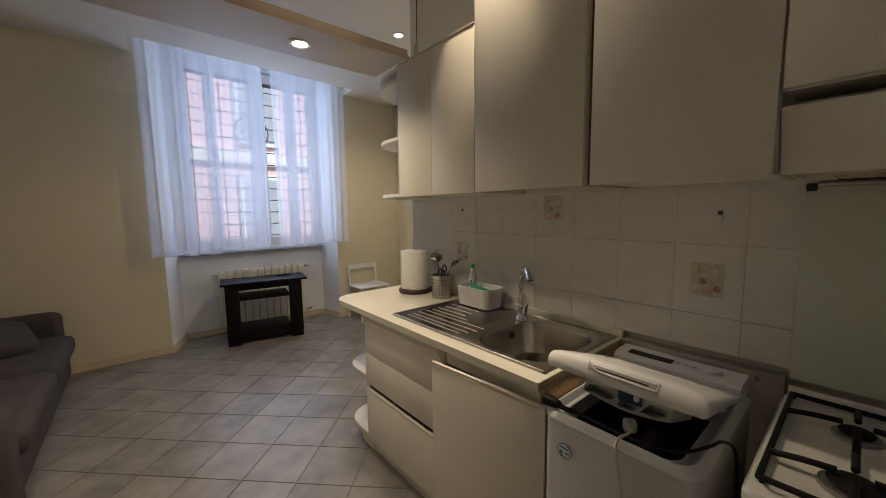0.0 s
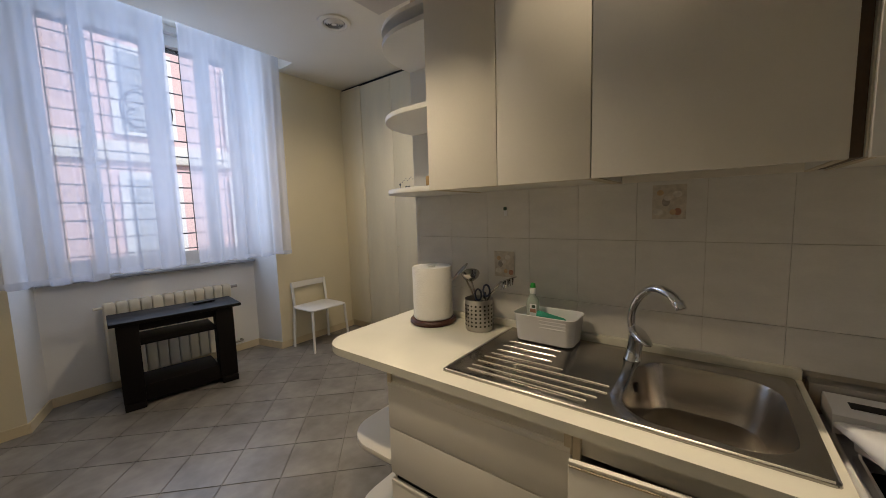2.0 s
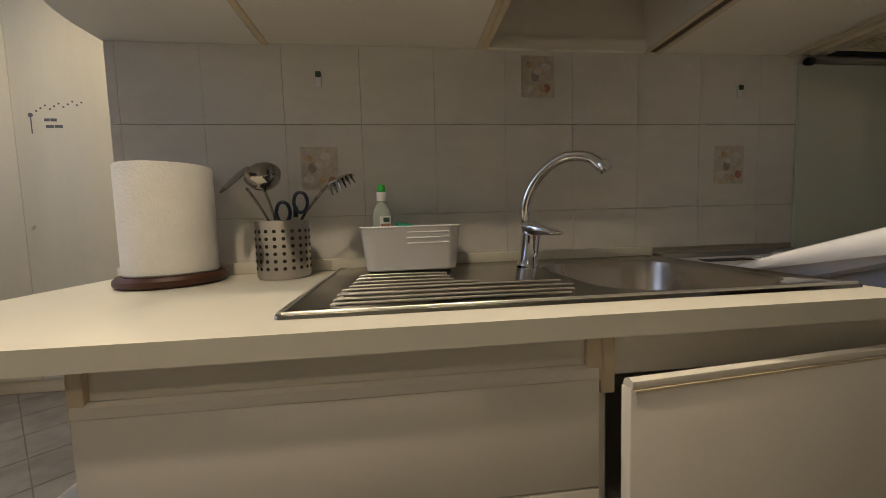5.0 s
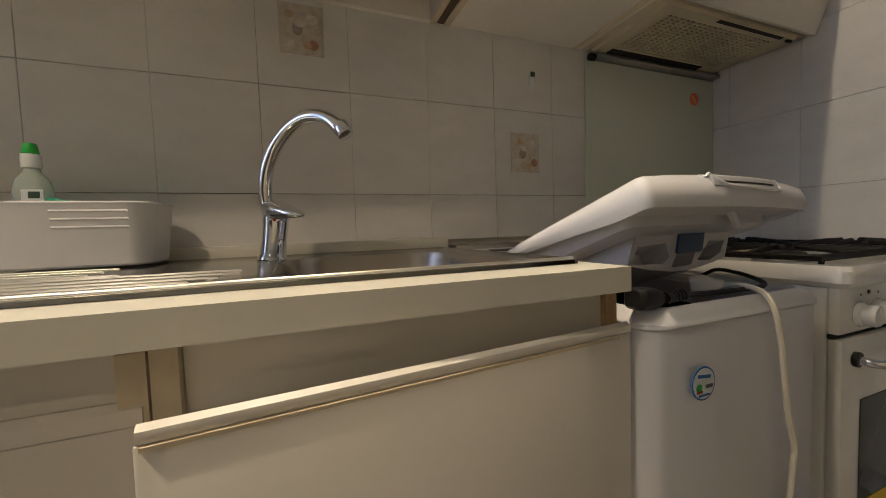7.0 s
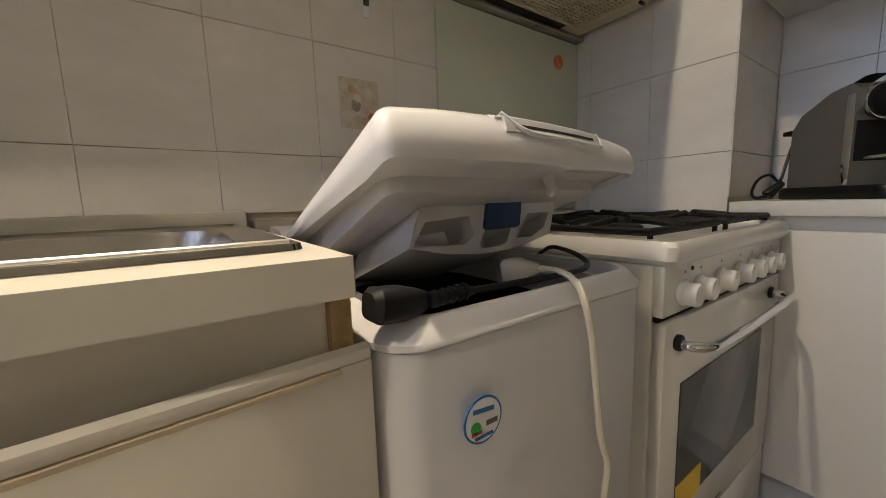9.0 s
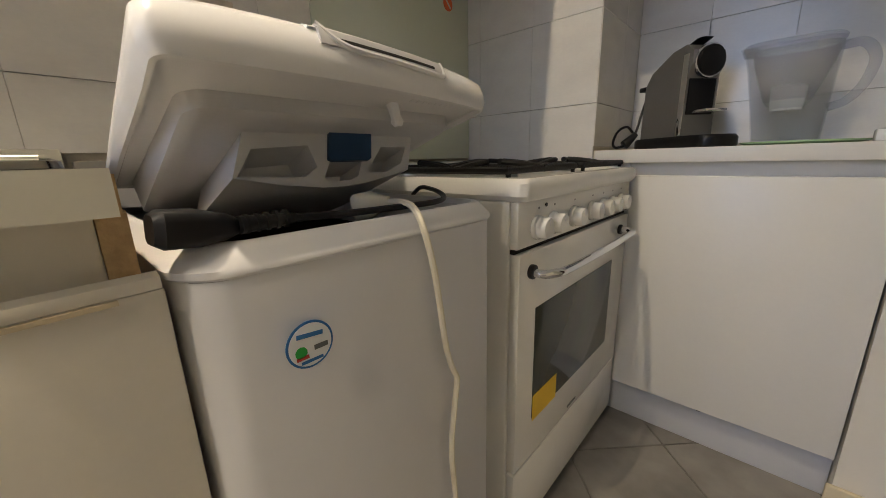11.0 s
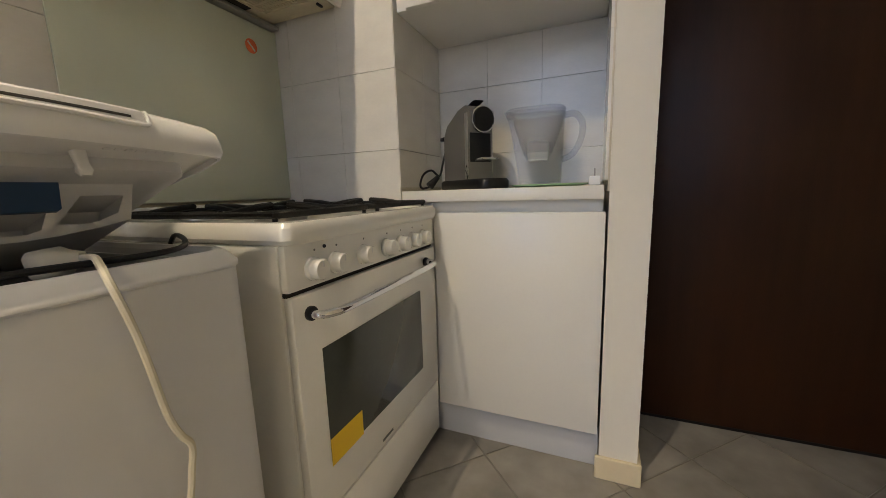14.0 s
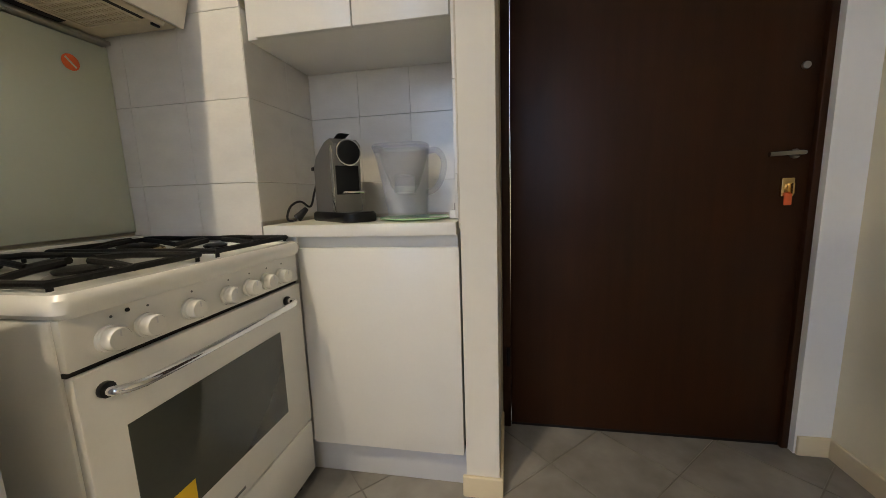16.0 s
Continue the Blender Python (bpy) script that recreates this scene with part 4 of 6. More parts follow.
part("bowl", turned(bm, pose(1.520, 1.842, WT + 0.258, -25, 35, 0)), STEEL, lad)
spt = utensil("slotted_spatula", "steel spatula standing in the utensil holder", [(1.55, 1.79, WT + 0.012), (1.555, 1.85, WT + 0.15), (1.56, 1.90, WT + 0.235)], 0.004)
part("blade", turned(rings([rrect(0, 0, a, 0.002, 0.0018, z, 3) for a, z in ((0.004, -0.06), (0.012, -0.04), (0.017, -0.01), (0.017, 0.02), (0.010, 0.045), (0.003, 0.052))]), pose(1.562, 1.926, WT + 0.262, 48, 0, 60)), STEEL, spt)
fk = utensil("spaghetti_server", "steel pasta server standing in the utensil holder", [(1.55, 1.83, WT + 0.012), (1.54, 1.76, WT + 0.15), (1.53, 1.69, WT + 0.235)], 0.004)
part("head", turned(rings([rrect(0, 0, a, b, min(a, b) * 0.8, z, 3) for a, b, z in ((0.006, 0.003, 0), (0.022, 0.003, 0.015), (0.028, 0.003, 0.05), (0.022, 0.002, 0.075))]), Matrix.Translation((1.53, 1.69, WT + 0.232)) @ Vector((-0.1, -0.8, 0.35)).to_track_quat("Z", "Y").to_matrix().to_4x4()), STEEL, fk)
for k in range(6):
    y = 1.68 - 0.011 * k
    part("tooth", cyl((1.51 + 0.008 * (k % 2), y, WT + 0.236 + 0.004 * k), (1.49, y - 0.012, WT + 0.208 + 0.006 * k), 0.0035, 0.002, 8), STEEL, fk)
sc = thing("scissors", 1.52, 1.78, WT + 0.012, "kitchen scissors with dark blue handles in the holder", "scissors")
for s in (-1, 1):
    c = Vector((1.512, 1.775 + s * 0.022, WT + 0.180 - s * 0.012))
    part("handle", tube([c + Vector((0, 0.017 * math.cos(a * math.pi / 4), 0.026 * math.sin(a * math.pi / 4))) for a in range(9)], 0.0045, 8, 3), NAVY, sc)
    part("blade", box(1.510 + s * 0.002 - 0.001, 1.510 + s * 0.002 + 0.001, 1.770 + s * 0.004 - 0.006, 1.770 + s * 0.004 + 0.006, WT + 0.02, WT + 0.155, 0.0005), STEEL, sc)
utensil("knife", "black-handled knife standing in the holder", [(1.54, 1.78, WT + 0.012), (1.525, 1.772, WT + 0.12), (1.52, 1.768, WT + 0.182)], 0.006, BLACK)

SX, SY = 1.540, 1.477
ty = thing("washing_up_tub", SX, SY, WT + 0.008, "white plastic tub with rounded corners on the drainer", "plastic tub")
Z0 = WT + 0.0098
part("tub", rings([rrect(SX, SY, a, b, c, z) for a, b, c, z in ((0.062, 0.112, 0.024, Z0), (0.067, 0.117, 0.028, Z0 + 0.004), (0.076, 0.128, 0.034, Z0 + 0.108), (0.079, 0.131, 0.036, Z0 + 0.112), (0.077, 0.129, 0.034, Z0 + 0.115), (0.073, 0.125, 0.032, Z0 + 0.108), (0.064, 0.114, 0.026, Z0 + 0.008), (0.058, 0.108, 0.022, Z0 + 0.005))]), PLASTW, ty)
for z in (0.070, 0.084, 0.098):
    part("moulded_rib", tube([(SX - 0.0712 - 0.087 * (z - 0.06), SY + 0.01, Z0 + z), (SX - 0.0714 - 0.087 * (z - 0.06), SY - 0.095, Z0 + z)], 0.0024, 8, 1), PLASTW, ty)

bx2, by2 = 1.560, 1.552
bt = thing("soap_bottle", bx2, by2, Z0 + 0.006, "clear washing-up liquid bottle with a green cap in the tub", "bottle")
part("body", rings([rrect(bx2, by2, a, b, min(a, b) * 0.8, Z0 + z, 4) for a, b, z in ((0.018, 0.026, 0.0065), (0.021, 0.030, 0.012), (0.021, 0.030, 0.07), (0.018, 0.024, 0.11), (0.020, 0.027, 0.135), (0.017, 0.022, 0.160), (0.011, 0.011, 0.176), (0.011, 0.011, 0.182))]), SOAP, bt)
part("liquid", rings([rrect(bx2, by2, a, b, min(a, b) * 0.8, Z0 + z, 4) for a, b, z in ((0.016, 0.024, 0.008), (0.018, 0.027, 0.014), (0.018, 0.027, 0.045))]), GREENCAP, bt, "green liquid left in the bottle")
lb = part("label", box(bx2 - 0.0235, bx2 - 0.0215, by2 - 0.024, by2 + 0.006, Z0 + 0.092, Z0 + 0.142, 0.0008), LABELW, bt, "white label with red and green print")
part("print", box(bx2 - 0.0240, bx2 - 0.0236, by2 - 0.022, by2 + 0.004, Z0 + 0.106, Z0 + 0.122), FADER, lb)
part("print", box(bx2 - 0.0240, bx2 - 0.0236, by2 - 0.020, by2 - 0.004, Z0 + 0.126, Z0 + 0.138), GREENSH, lb)
part("collar", cyl((bx2, by2, Z0 + 0.1825), (bx2, by2, Z0 + 0.208), 0.014, n=18, bevel=0.002), PLASTW, bt)
part("cap", cyl((bx2, by2, Z0 + 0.2085), (bx2, by2, Z0 + 0.228), 0.0125, 0.009, 18, bevel=0.002), GREENCAP, bt, "bright green cap")
sg = thing("sponge", SX, 1.46, Z0 + 0.07, "green sponge in the tub", "sponge")
part("pad", turned(box(-0.035, 0.035, -0.055, 0.055, -0.015, 0.015, 0.006), pose(SX, 1.465, Z0 + 0.092, 12, 20, 8)), SPONGE, sg)
sg = thing("scouring_cloth", SX, 1.42, Z0 + 0.03, "folded dark green scouring cloth in the tub", "cloth")
part("pad", turned(box(-0.038, 0.038, -0.08, 0.08, -0.025, 0.025, 0.012, 3), pose(SX, 1.45, Z0 + 0.036, 0, 0, 3)), SPONGE, sg)

# decorated decals and hooks on the tiles


def decal(y, z, kind):
    t = thing("tile_decal", KX - 0.005, y, z, "aged printed tile picture of kitchen ware and fruit", "tile picture", "pictures on the tiles")
    x = KX - 0.0062
    part("ground", box(x, x + 0.0012, y - 0.052, y + 0.052, z - 0.061, z + 0.061), DECAL, t, smooth=False)
    rnd = random.Random(kind)
    for k, (dy, dz, r, m) in enumerate(((0.014, -0.004, 0.016, FADEG), (-0.030, -0.032, 0.013, FADER), (-0.012, -0.036, 0.010, FADEO), (0.026, 0.03, 0.010, FADEO), (-0.02, 0.032, 0.012, FADEW), (0.0, 0.014, 0.009, FADEW), (0.03, -0.03, 0.012, FADEW))):
        c = (y + dy + rnd.uniform(-0.006, 0.006), z + dz + rnd.uniform(-0.006, 0.006))
        bm = lathe([(0.001, -0.0004), (r, -0.0004), (r * 0.96, 0.0004), (0.001, 0.0004)], 0, 0, 14)
        part("motif", turned(bm, Matrix.Translation((x - 0.0006 - 0.0001 * k, *c)) @ Matrix.Rotation(radians(90), 4, "Y") @ Matrix.Diagonal((1, 0.8 + 0.1 * k, 1, 1))), m, t, "faded printed motif")


decal(1.073, 1.466, 1)
decal(1.730, 1.200, 2)
decal(0.425, 1.194, 3)
for y, z in ((1.719, 1.457), (0.396, 1.435)):
    hk = thing("adhesive_hook", KX - 0.005, y, z, "small white adhesive hook with a green tip on the tiles", "hook", "hooks on the tiles")
    part("plate", box(KX - 0.010, KX - 0.0045, y - 0.008, y + 0.008, z - 0.030, z + 0.008, 0.002), PLASTW, hk)
    part("tip", box(KX - 0.016, KX - 0.0101, y - 0.008, y + 0.008, z - 0.004, z + 0.012, 0.003), GREENSH, hk, "dark green tip")

# ---- glass splashback and rail ----
gs = thing("glass_splashback", KX - 0.01, -0.14, 0.93, "pale green back-painted glass splashback behind the cooker", "splashback")
part("glass", box(KX - 0.013, KX - 0.0055, -0.466, 0.185, 0.905, 1.516, 0.001), SPLASH, gs)
st = part("sticker", cyl((KX - 0.0131, -0.351, 1.436), (KX - 0.0139, -0.351, 1.436), 0.024, n=24), ORANGE, gs, "round orange sticker")
part("mark", turned(box(-0.0003, 0.0003, -0.019, 0.019, -0.003, 0.003), pose(KX - 0.0142, -0.351, 1.436, 45, 0, 0)), SPLASH, st)
rb = thing("hood_rail", KX - 0.03, -0.14, 1.52, "grey metal rail with black end knobs under the hood", "rail")
part("bar", box(KX - 0.045, KX - 0.0045, -0.455, 0.16, 1.5175, 1.530, 0.002), STEELD, rb)
part("knob", cyl((KX - 0.03, 0.1605, 1.516), (KX - 0.03, 0.185, 1.516), 0.012, n=14, bevel=0.003), BLACK, rb)

# loose wires between the wall and the soffit
lw = thing("loose_wire", 1.60, 2.10, 2.33, "loose dark electric wires on top of the soffit", "wire")
part("wire", tube([(1.648, 2.20, 2.62), (1.635, 2.19, 2.50), (1.60, 2.15, 2.42), (1.52, 2.06, 2.40), (1.40, 1.95, 2.405), (1.25, 1.86, 2.37), (1.20, 1.85, 2.3285)], 0.003, 6), DGREY, lw)
part("wire", tube([(1.648, 2.17, 2.95), (1.640, 2.17, 2.75), (1.646, 2.175, 2.60), (1.60, 2.12, 2.44), (1.50, 2.02, 2.35), (1.30, 1.92, 2.3295), (1.22, 1.90, 2.3292)], 0.0028, 6), DGREY, lw)

# ---- top-loading washing machine ----
wm = thing("washing_machine", 1.29, 0.473, 0, "white top-loading washing machine with its lid half open", "washing machine")
WX, WYC, WHX, WHY, DZ = 1.288, 0.4745, 0.303, 0.2105, 0.842


def washer_plan(g, z):
    """The machine's plan: bowed front with wide rounded front corners."""
    pts = []
    for p in rrect(WX, WYC, WHX + g, WHY + g, 0.036, z):
        if p.x < WX:
            p.x += 0.026 * (abs(p.y - WYC) / WHY) ** 3 * min(1.0, (WX - p.x) / 0.25)
        pts.append(p)
    return pts


rows = [washer_plan(-0.012, 0.012), washer_plan(0.0, 0.03), washer_plan(0.0, DZ - 0.03)]
part("body", rings(rows, closed_ends=False), WASHB, wm)
part("base_pan", slab([(p.x, p.y) for p in washer_plan(-0.013, 0.0)], 0.012, 0.020), DGREY, wm, "dark grey base")
ox, oy, ohx, ohy = 1.225, 0.4745, 0.190, 0.168
bm = rings([washer_plan(0.0, DZ - 0.0298), washer_plan(0.003, DZ - 0.027), washer_plan(0.003, DZ - 0.021), washer_plan(-0.011, DZ - 0.004), washer_plan(-0.014, DZ - 0.002), washer_plan(-0.020, DZ - 0.002), washer_plan(-0.024, DZ - 0.010)], closed_ends=False)
dk = part("deck", bm, WASHB, wm, "white plastic top rim")
part("surround", rings([washer_plan(-0.0235, DZ - 0.009), washer_plan(-0.030, DZ - 0.024), rrect(ox, oy, ohx + 0.016, ohy + 0.004, 0.05, DZ - 0.028), rrect(ox, oy, ohx + 0.008, ohy - 0.004, 0.05, DZ - 0.015), rrect(ox, oy, ohx + 0.002, ohy - 0.010, 0.045, DZ - 0.015), rrect(ox, oy, ohx - 0.008, ohy - 0.018, 0.04, DZ - 0.060)], closed_ends=False), PLASTG, dk, "light grey moulded collar round the opening")
# shallow blind well; the drum's deep shade is put into its near-black colour
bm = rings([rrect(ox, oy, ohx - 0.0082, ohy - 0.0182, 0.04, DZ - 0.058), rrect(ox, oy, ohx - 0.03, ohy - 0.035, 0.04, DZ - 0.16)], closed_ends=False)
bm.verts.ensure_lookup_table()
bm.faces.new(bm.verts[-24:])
part("drum_opening", bm, DARK, dk, "drum opening closed by a near-black sheet painted as shade")
pn = part("control_panel", rings([[Vector((x, y, z)) for x, z in ((1.452, DZ - 0.002), (1.462, DZ + 0.045), (1.475, DZ + 0.054), (1.575, DZ + 0.060), (1.586, DZ + 0.050), (1.586, DZ - 0.002))] for y in (0.275, 0.282, 0.663, 0.670)]), WASHB, wm, "white control panel")
part("display", turned(box(-0.018, 0.018, -0.075, 0.075, 0, 0.0015), pose(1.512, 0.555, DZ + 0.0572, 0, -3, 0)), BLACK, pn, "black display strip")
part("dial", cyl((1.52, 0.36, DZ + 0.056), (1.519, 0.36, DZ + 0.070), 0.028, 0.025, 24, bevel=0.003), WASHB, pn)
for k in range(3):
    part("button", cyl((1.52, 0.415 + 0.024 * k, DZ + 0.056), (1.52, 0.415 + 0.024 * k, DZ + 0.061), 0.007, n=12), PLASTG, pn)
fr = thing("wall_gap_strip", 1.61, 0.45, 0.80, "grey strip closing the gap behind the washing machine", "strip")
part("strip", box(1.592, 1.644, 0.19, 0.696, 0.0, 0.915, 0.002), STEELD, fr)

# lid: a moulded shell, hinged at the rear, its front edge raised
LM = pose(1.448, 0.4700, 0.880, 0, 19.6, 0)     # local -x runs to the front, z = 0 is the outer face


def lid_ring(z, g=0.0, low=0.0):
    """Plan of the lid with a slightly bowed front, shrunk by g, at local height z; low thins the band towards its ends."""
    pts, plan = [], []
    corners = rrect(-0.2335, 0, 0.2115 - g, 0.208 - g, max(0.004, 0.014 - g * 0.4), 0, 5)
    for k, (a, b) in enumerate(zip(corners, corners[1:] + corners[:1])):
        steps = 10 if k % 6 == 5 else 1
        plan += [a.lerp(b, i / steps) for i in range(steps)]
    for p in plan:
        near = max(0.0, (-p.x - 0.20) / 0.25)
        end = max(0.0, abs(p.y) / 0.207 - 0.35) / 0.65
        bow = (0.010 * (1 - (p.y / 0.207) ** 2) + 0.045 * p.y) * near
        thin = 0.34 + 0.66 * min(1.0, max(0.0, (-p.x - 0.02) / 0.37)) if z < 0 else 1.0
        pts.append(Vector((p.x - bow, p.y, (z + low * end * end) * thin - 0.006 * near * (abs(p.y) / 0.207) ** 3)))
    return pts


lid = part("lid", turned(rings([lid_ring(-0.044, 0.013), lid_ring(-0.0555, 0.0105, 0.006), lid_ring(-0.0555, 0.0065, 0.006), lid_ring(-0.047, 0.001, 0.006), lid_ring(-0.030, 0.0, 0.003), lid_ring(-0.014, 0.002), lid_ring(-0.004, 0.010), lid_ring(0.001, 0.024), lid_ring(0.005, 0.09), lid_ring(0.006, 0.16)], closed_ends=True), LM), PLASTW, wm, "glossy white moulded lid, half open")


def front_strip(profile, ys):
    """A strip along the lid's bowed front: its profile follows the bow and the falling ends."""
    return rings([[Vector((x + 0.010 * (y / 0.207) ** 2 - 0.045 * y, y, z - 0.006 * (abs(y) / 0.207) ** 3)) for x, z in profile] for y in ys])


HY = (-0.100, -0.085, -0.05, -0.01, 0.03, 0.055, 0.072)
FX = -0.4553
# slightly raised strip; grey colour stands in for the recess's shade
part("handle_recess", turned(front_strip(((FX - 0.0006, -0.026), (FX - 0.0012, -0.019), (FX - 0.0002, -0.011), (FX + 0.006, -0.005), (FX + 0.014, -0.005), (FX + 0.014, -0.026)), HY), LM), PLASTG, lid, "raised grey strip painting the shaded handle recess in the front lip")
part("handle_flap", turned(front_strip(((FX + 0.0014, -0.0112), (FX + 0.0040, -0.0082), (FX + 0.0100, -0.0034), (FX + 0.024, 0.0012), (FX + 0.026, -0.005), (FX + 0.008, -0.0112)), (-0.104, -0.09, -0.05, -0.01, 0.03, 0.062, 0.080)), LM), PLASTW, lid)
# raised line, near-black to paint the shade inside the slot
part("handle_slot", turned(front_strip(((FX - 0.0018, -0.0215), (FX - 0.0016, -0.0185), (FX + 0.004, -0.0185), (FX + 0.004, -0.0215)), HY[1:-1]), LM), DARK, lid, "dark raised line painting the shade of the handle's slot")
part("handle_lip", turned(tube([(FX + 0.0125, -0.106, -0.008), (FX + 0.0085, -0.104, -0.022), (FX + 0.0055, -0.094, -0.0285), (FX + 0.0, -0.03, -0.0275), (FX - 0.0025, 0.03, -0.0265), (FX - 0.0022, 0.052, -0.022), (FX + 0.001, 0.072, -0.006)], 0.0032, 8), LM), PLASTW, lid)
# inner moulding: a shallow stepped tray, and a deeper block with three hollows in its front
inner = part("inner_moulding", turned(rings([rrect(-0.2075, 0.0, a, b, c, z) for a, b, c, z in ((0.182, 0.178, 0.022, -0.012), (0.178, 0.174, 0.022, -0.0600), (0.172, 0.168, 0.022, -0.0635), (0.155, 0.150, 0.02, -0.0640))]), LM), PLASTG, lid, "grey-white inner moulding of the lid")


def block_point(y, z, deep=0.0):
    """A point of the block's leaning front face."""
    return Vector((-0.350 + 0.46 * (-0.058 - z) + deep, y, z))


def block_outline(n=8):
    """The block's front: straight top, flared sides and a sagging bottom."""
    low = [(-0.112 + 0.245 * k / n, -0.107 - 0.016 * math.sin(math.pi * k / n)) for k in range(n + 1)]
    return [(0.117, -0.0590), (-0.119, -0.0590)] + low


OUT = block_outline()
rows = [[block_point(y * 1.0, z, d) for y, z in OUT] for d in (0.002, 0.03, 0.20)]
rows.append([block_point(y * 0.9, -0.059 + (z + 0.059) * 0.6, 0.25) for y, z in OUT])
bm = rings(rows, closed_ends=False)
bm.faces.new([bm.verts.new(p) for p in rows[-1]])
block = part("moulding_block", turned(bm, LM), PLASTG, inner)
cuts = [(0.1335, 0.030), (0.030, -0.036), (-0.036, -0.1195)]
holes = [((0.112, -0.080), (0.048, -0.076), (0.037, -0.099), (0.053, -0.109), (0.129, -0.106)), ((0.020, -0.0945), (-0.028, -0.0945), (-0.022, -0.112), (-0.010, -0.116), (0.030, -0.116)), ((-0.061, -0.077), (-0.106, -0.077), (-0.098, -0.098), (-0.070, -0.109), (-0.036, -0.108))]
for (ya, yb), hole in zip(cuts, holes):
    low = lambda y: -0.107 - 0.016 * math.sin(math.pi * min(1, max(0, (y + 0.112) / 0.245)))
    top_a, top_b = min(ya, 0.117), max(yb, -0.119)
    ym = (ya + yb) / 2
    bot_b = max(yb, -0.112)
    edge = [(top_a, -0.059), (top_b, -0.059), (bot_b, low(bot_b)), (ym, low(ym)), (ya, low(ya))]
    mid = (sum(p[0] for p in hole) / 5, sum(p[1] for p in hole) / 5)
    back = [(mid[0] + (y - mid[0]) * 0.82, mid[1] + (z - mid[1]) * 0.75) for y, z in hole]
    bm = rings([[block_point(y, z) for y, z in edge], [block_point(y, z) for y, z in hole], [block_point(y, z, 0.004) for y, z in hole], [block_point(y, z, 0.050) for y, z in back]], closed_ends=False)
    bm.verts.ensure_lookup_table()
    bm.faces.new(bm.verts[-5:])
    part("hollow", turned(bm, LM), PLASTG, inner, "open hollow in the moulding", smooth=False)
bm = rings([[block_point(y, z, d) for y, z in ((0.021, -0.0605), (-0.041, -0.0605), (-0.0405, -0.0920), (-0.037, -0.0945), (0.018, -0.0945), (0.0235, -0.0920))] for d in (0.006, -0.004, -0.0055)])
part("blue_tab", turned(bm, LM), BLUE, inner, "dark blue plastic tab")
part("latch", turned(rings([rrect(-0.402, -0.046, a, b, 0.003, z, 3) for a, b, z in ((0.006, 0.007, -0.046), (0.005, 0.006, -0.062), (0.006, 0.0075, -0.070), (0.003, 0.005, -0.076))]), LM), PLASTW, lid, "small white latch hook")
for k in range(8):
    part("text_bar", turned(box(-0.4215, -0.4155, -0.070 - 0.011 * k, -0.063 - 0.011 * k, -0.0486, -0.0466), LM), PLASTG, lid)
# badge on the front
bd = part("badge", cyl((0.9879, 0.597, 0.737), (0.9868, 0.597, 0.737), 0.0235, n=36), INKB, wm, "round blue and white badge with a logo")
part("badge_field", cyl((0.9867, 0.597, 0.737), (0.9863, 0.597, 0.737), 0.0213, n=36), LABELW, bd)
part("logo_bar", turned(box(-0.0002, 0.0002, -0.013, 0.013, -0.0022, 0.0022), pose(0.9860, 0.597, 0.747, 6, 0, 0)), INKB, bd)
part("logo_leaf", cyl((0.9862, 0.607, 0.732), (0.9858, 0.607, 0.732), 0.006, n=10), GREENCAP, bd)
part("logo_bar", box(0.9858, 0.9862, 0.600, 0.612, 0.7245, 0.728), INKR, bd)
part("text_bar", box(0.9858, 0.9862, 0.580, 0.594, 0.730, 0.735), INKG, bd)
part("logo_bar", box(0.9858, 0.9862, 0.586, 0.608, 0.7195, 0.7225), INKB, bd)

pg = thing("power_plug", 1.01, 0.62, DZ, "dark grey power plug lying on the washing machine's rim", "plug")
part("body", turned(rings([rrect(0, 0, a, b, min(a, b) * 0.6, z, 4) for a, b, z in ((0.011, 0.011, 0), (0.016, 0.015, 0.006), (0.016, 0.015, 0.030), (0.012, 0.011, 0.050), (0.008, 0.007, 0.060))]), Matrix.Translation((1.018, 0.692, DZ + 0.016)) @ Vector((0.10, -1, -0.10)).to_track_quat("Z", "Y").to_matrix().to_4x4()), DGREY, pg)
sl = part("strain_relief", tube([(1.016, 0.632, DZ + 0.011), (1.022, 0.58, DZ + 0.010)], 0.008, 10, 1, 0.005), DGREY, pg)
for k in range(5):
    part("rib", turned(lathe([(0.006, -0.002), (0.0085, -0.0015), (0.0085, 0.0015), (0.006, 0.002)], 0, 0, 10), Matrix.Translation((1.017 + 0.001 * k, 0.626 - 0.009 * k, DZ + 0.011)) @ Matrix.Rotation(radians(90), 4, "X")), DGREY, sl)
part("cable", tube([(1.022, 0.58, DZ + 0.010), (1.028, 0.52, DZ + 0.006), (1.026, 0.45, DZ + 0.005), (1.036, 0.37, DZ + 0.003), (1.070, 0.315, DZ + 0.004), (1.13, 0.278, DZ + 0.010), (1.19, 0.258, DZ + 0.006), (1.24, 0.240, DZ - 0.05), (1.26, 0.236, DZ - 0.25)], 0.004, 8), DGREY, pg)

wp = thing("extension_socket", 1.03, 0.42, DZ, "cream extension lead socket and cable hanging down the washing machine", "extension lead")
part("socket", turned(rings([rrect(0, 0, a, b, min(a, b) * 0.5, z, 4) for a, b, z in ((0.015, 0.015, 0), (0.0175, 0.0175, 0.004), (0.0175, 0.0175, 0.022), (0.0120, 0.0120, 0.032), (0.006, 0.006, 0.048))]), Matrix.Translation((1.098, 0.460, DZ + 0.001)) @ Vector((-0.75, -0.50, 0.16)).to_track_quat("Z", "Y").to_matrix().to_4x4()), CABLEW, wp)
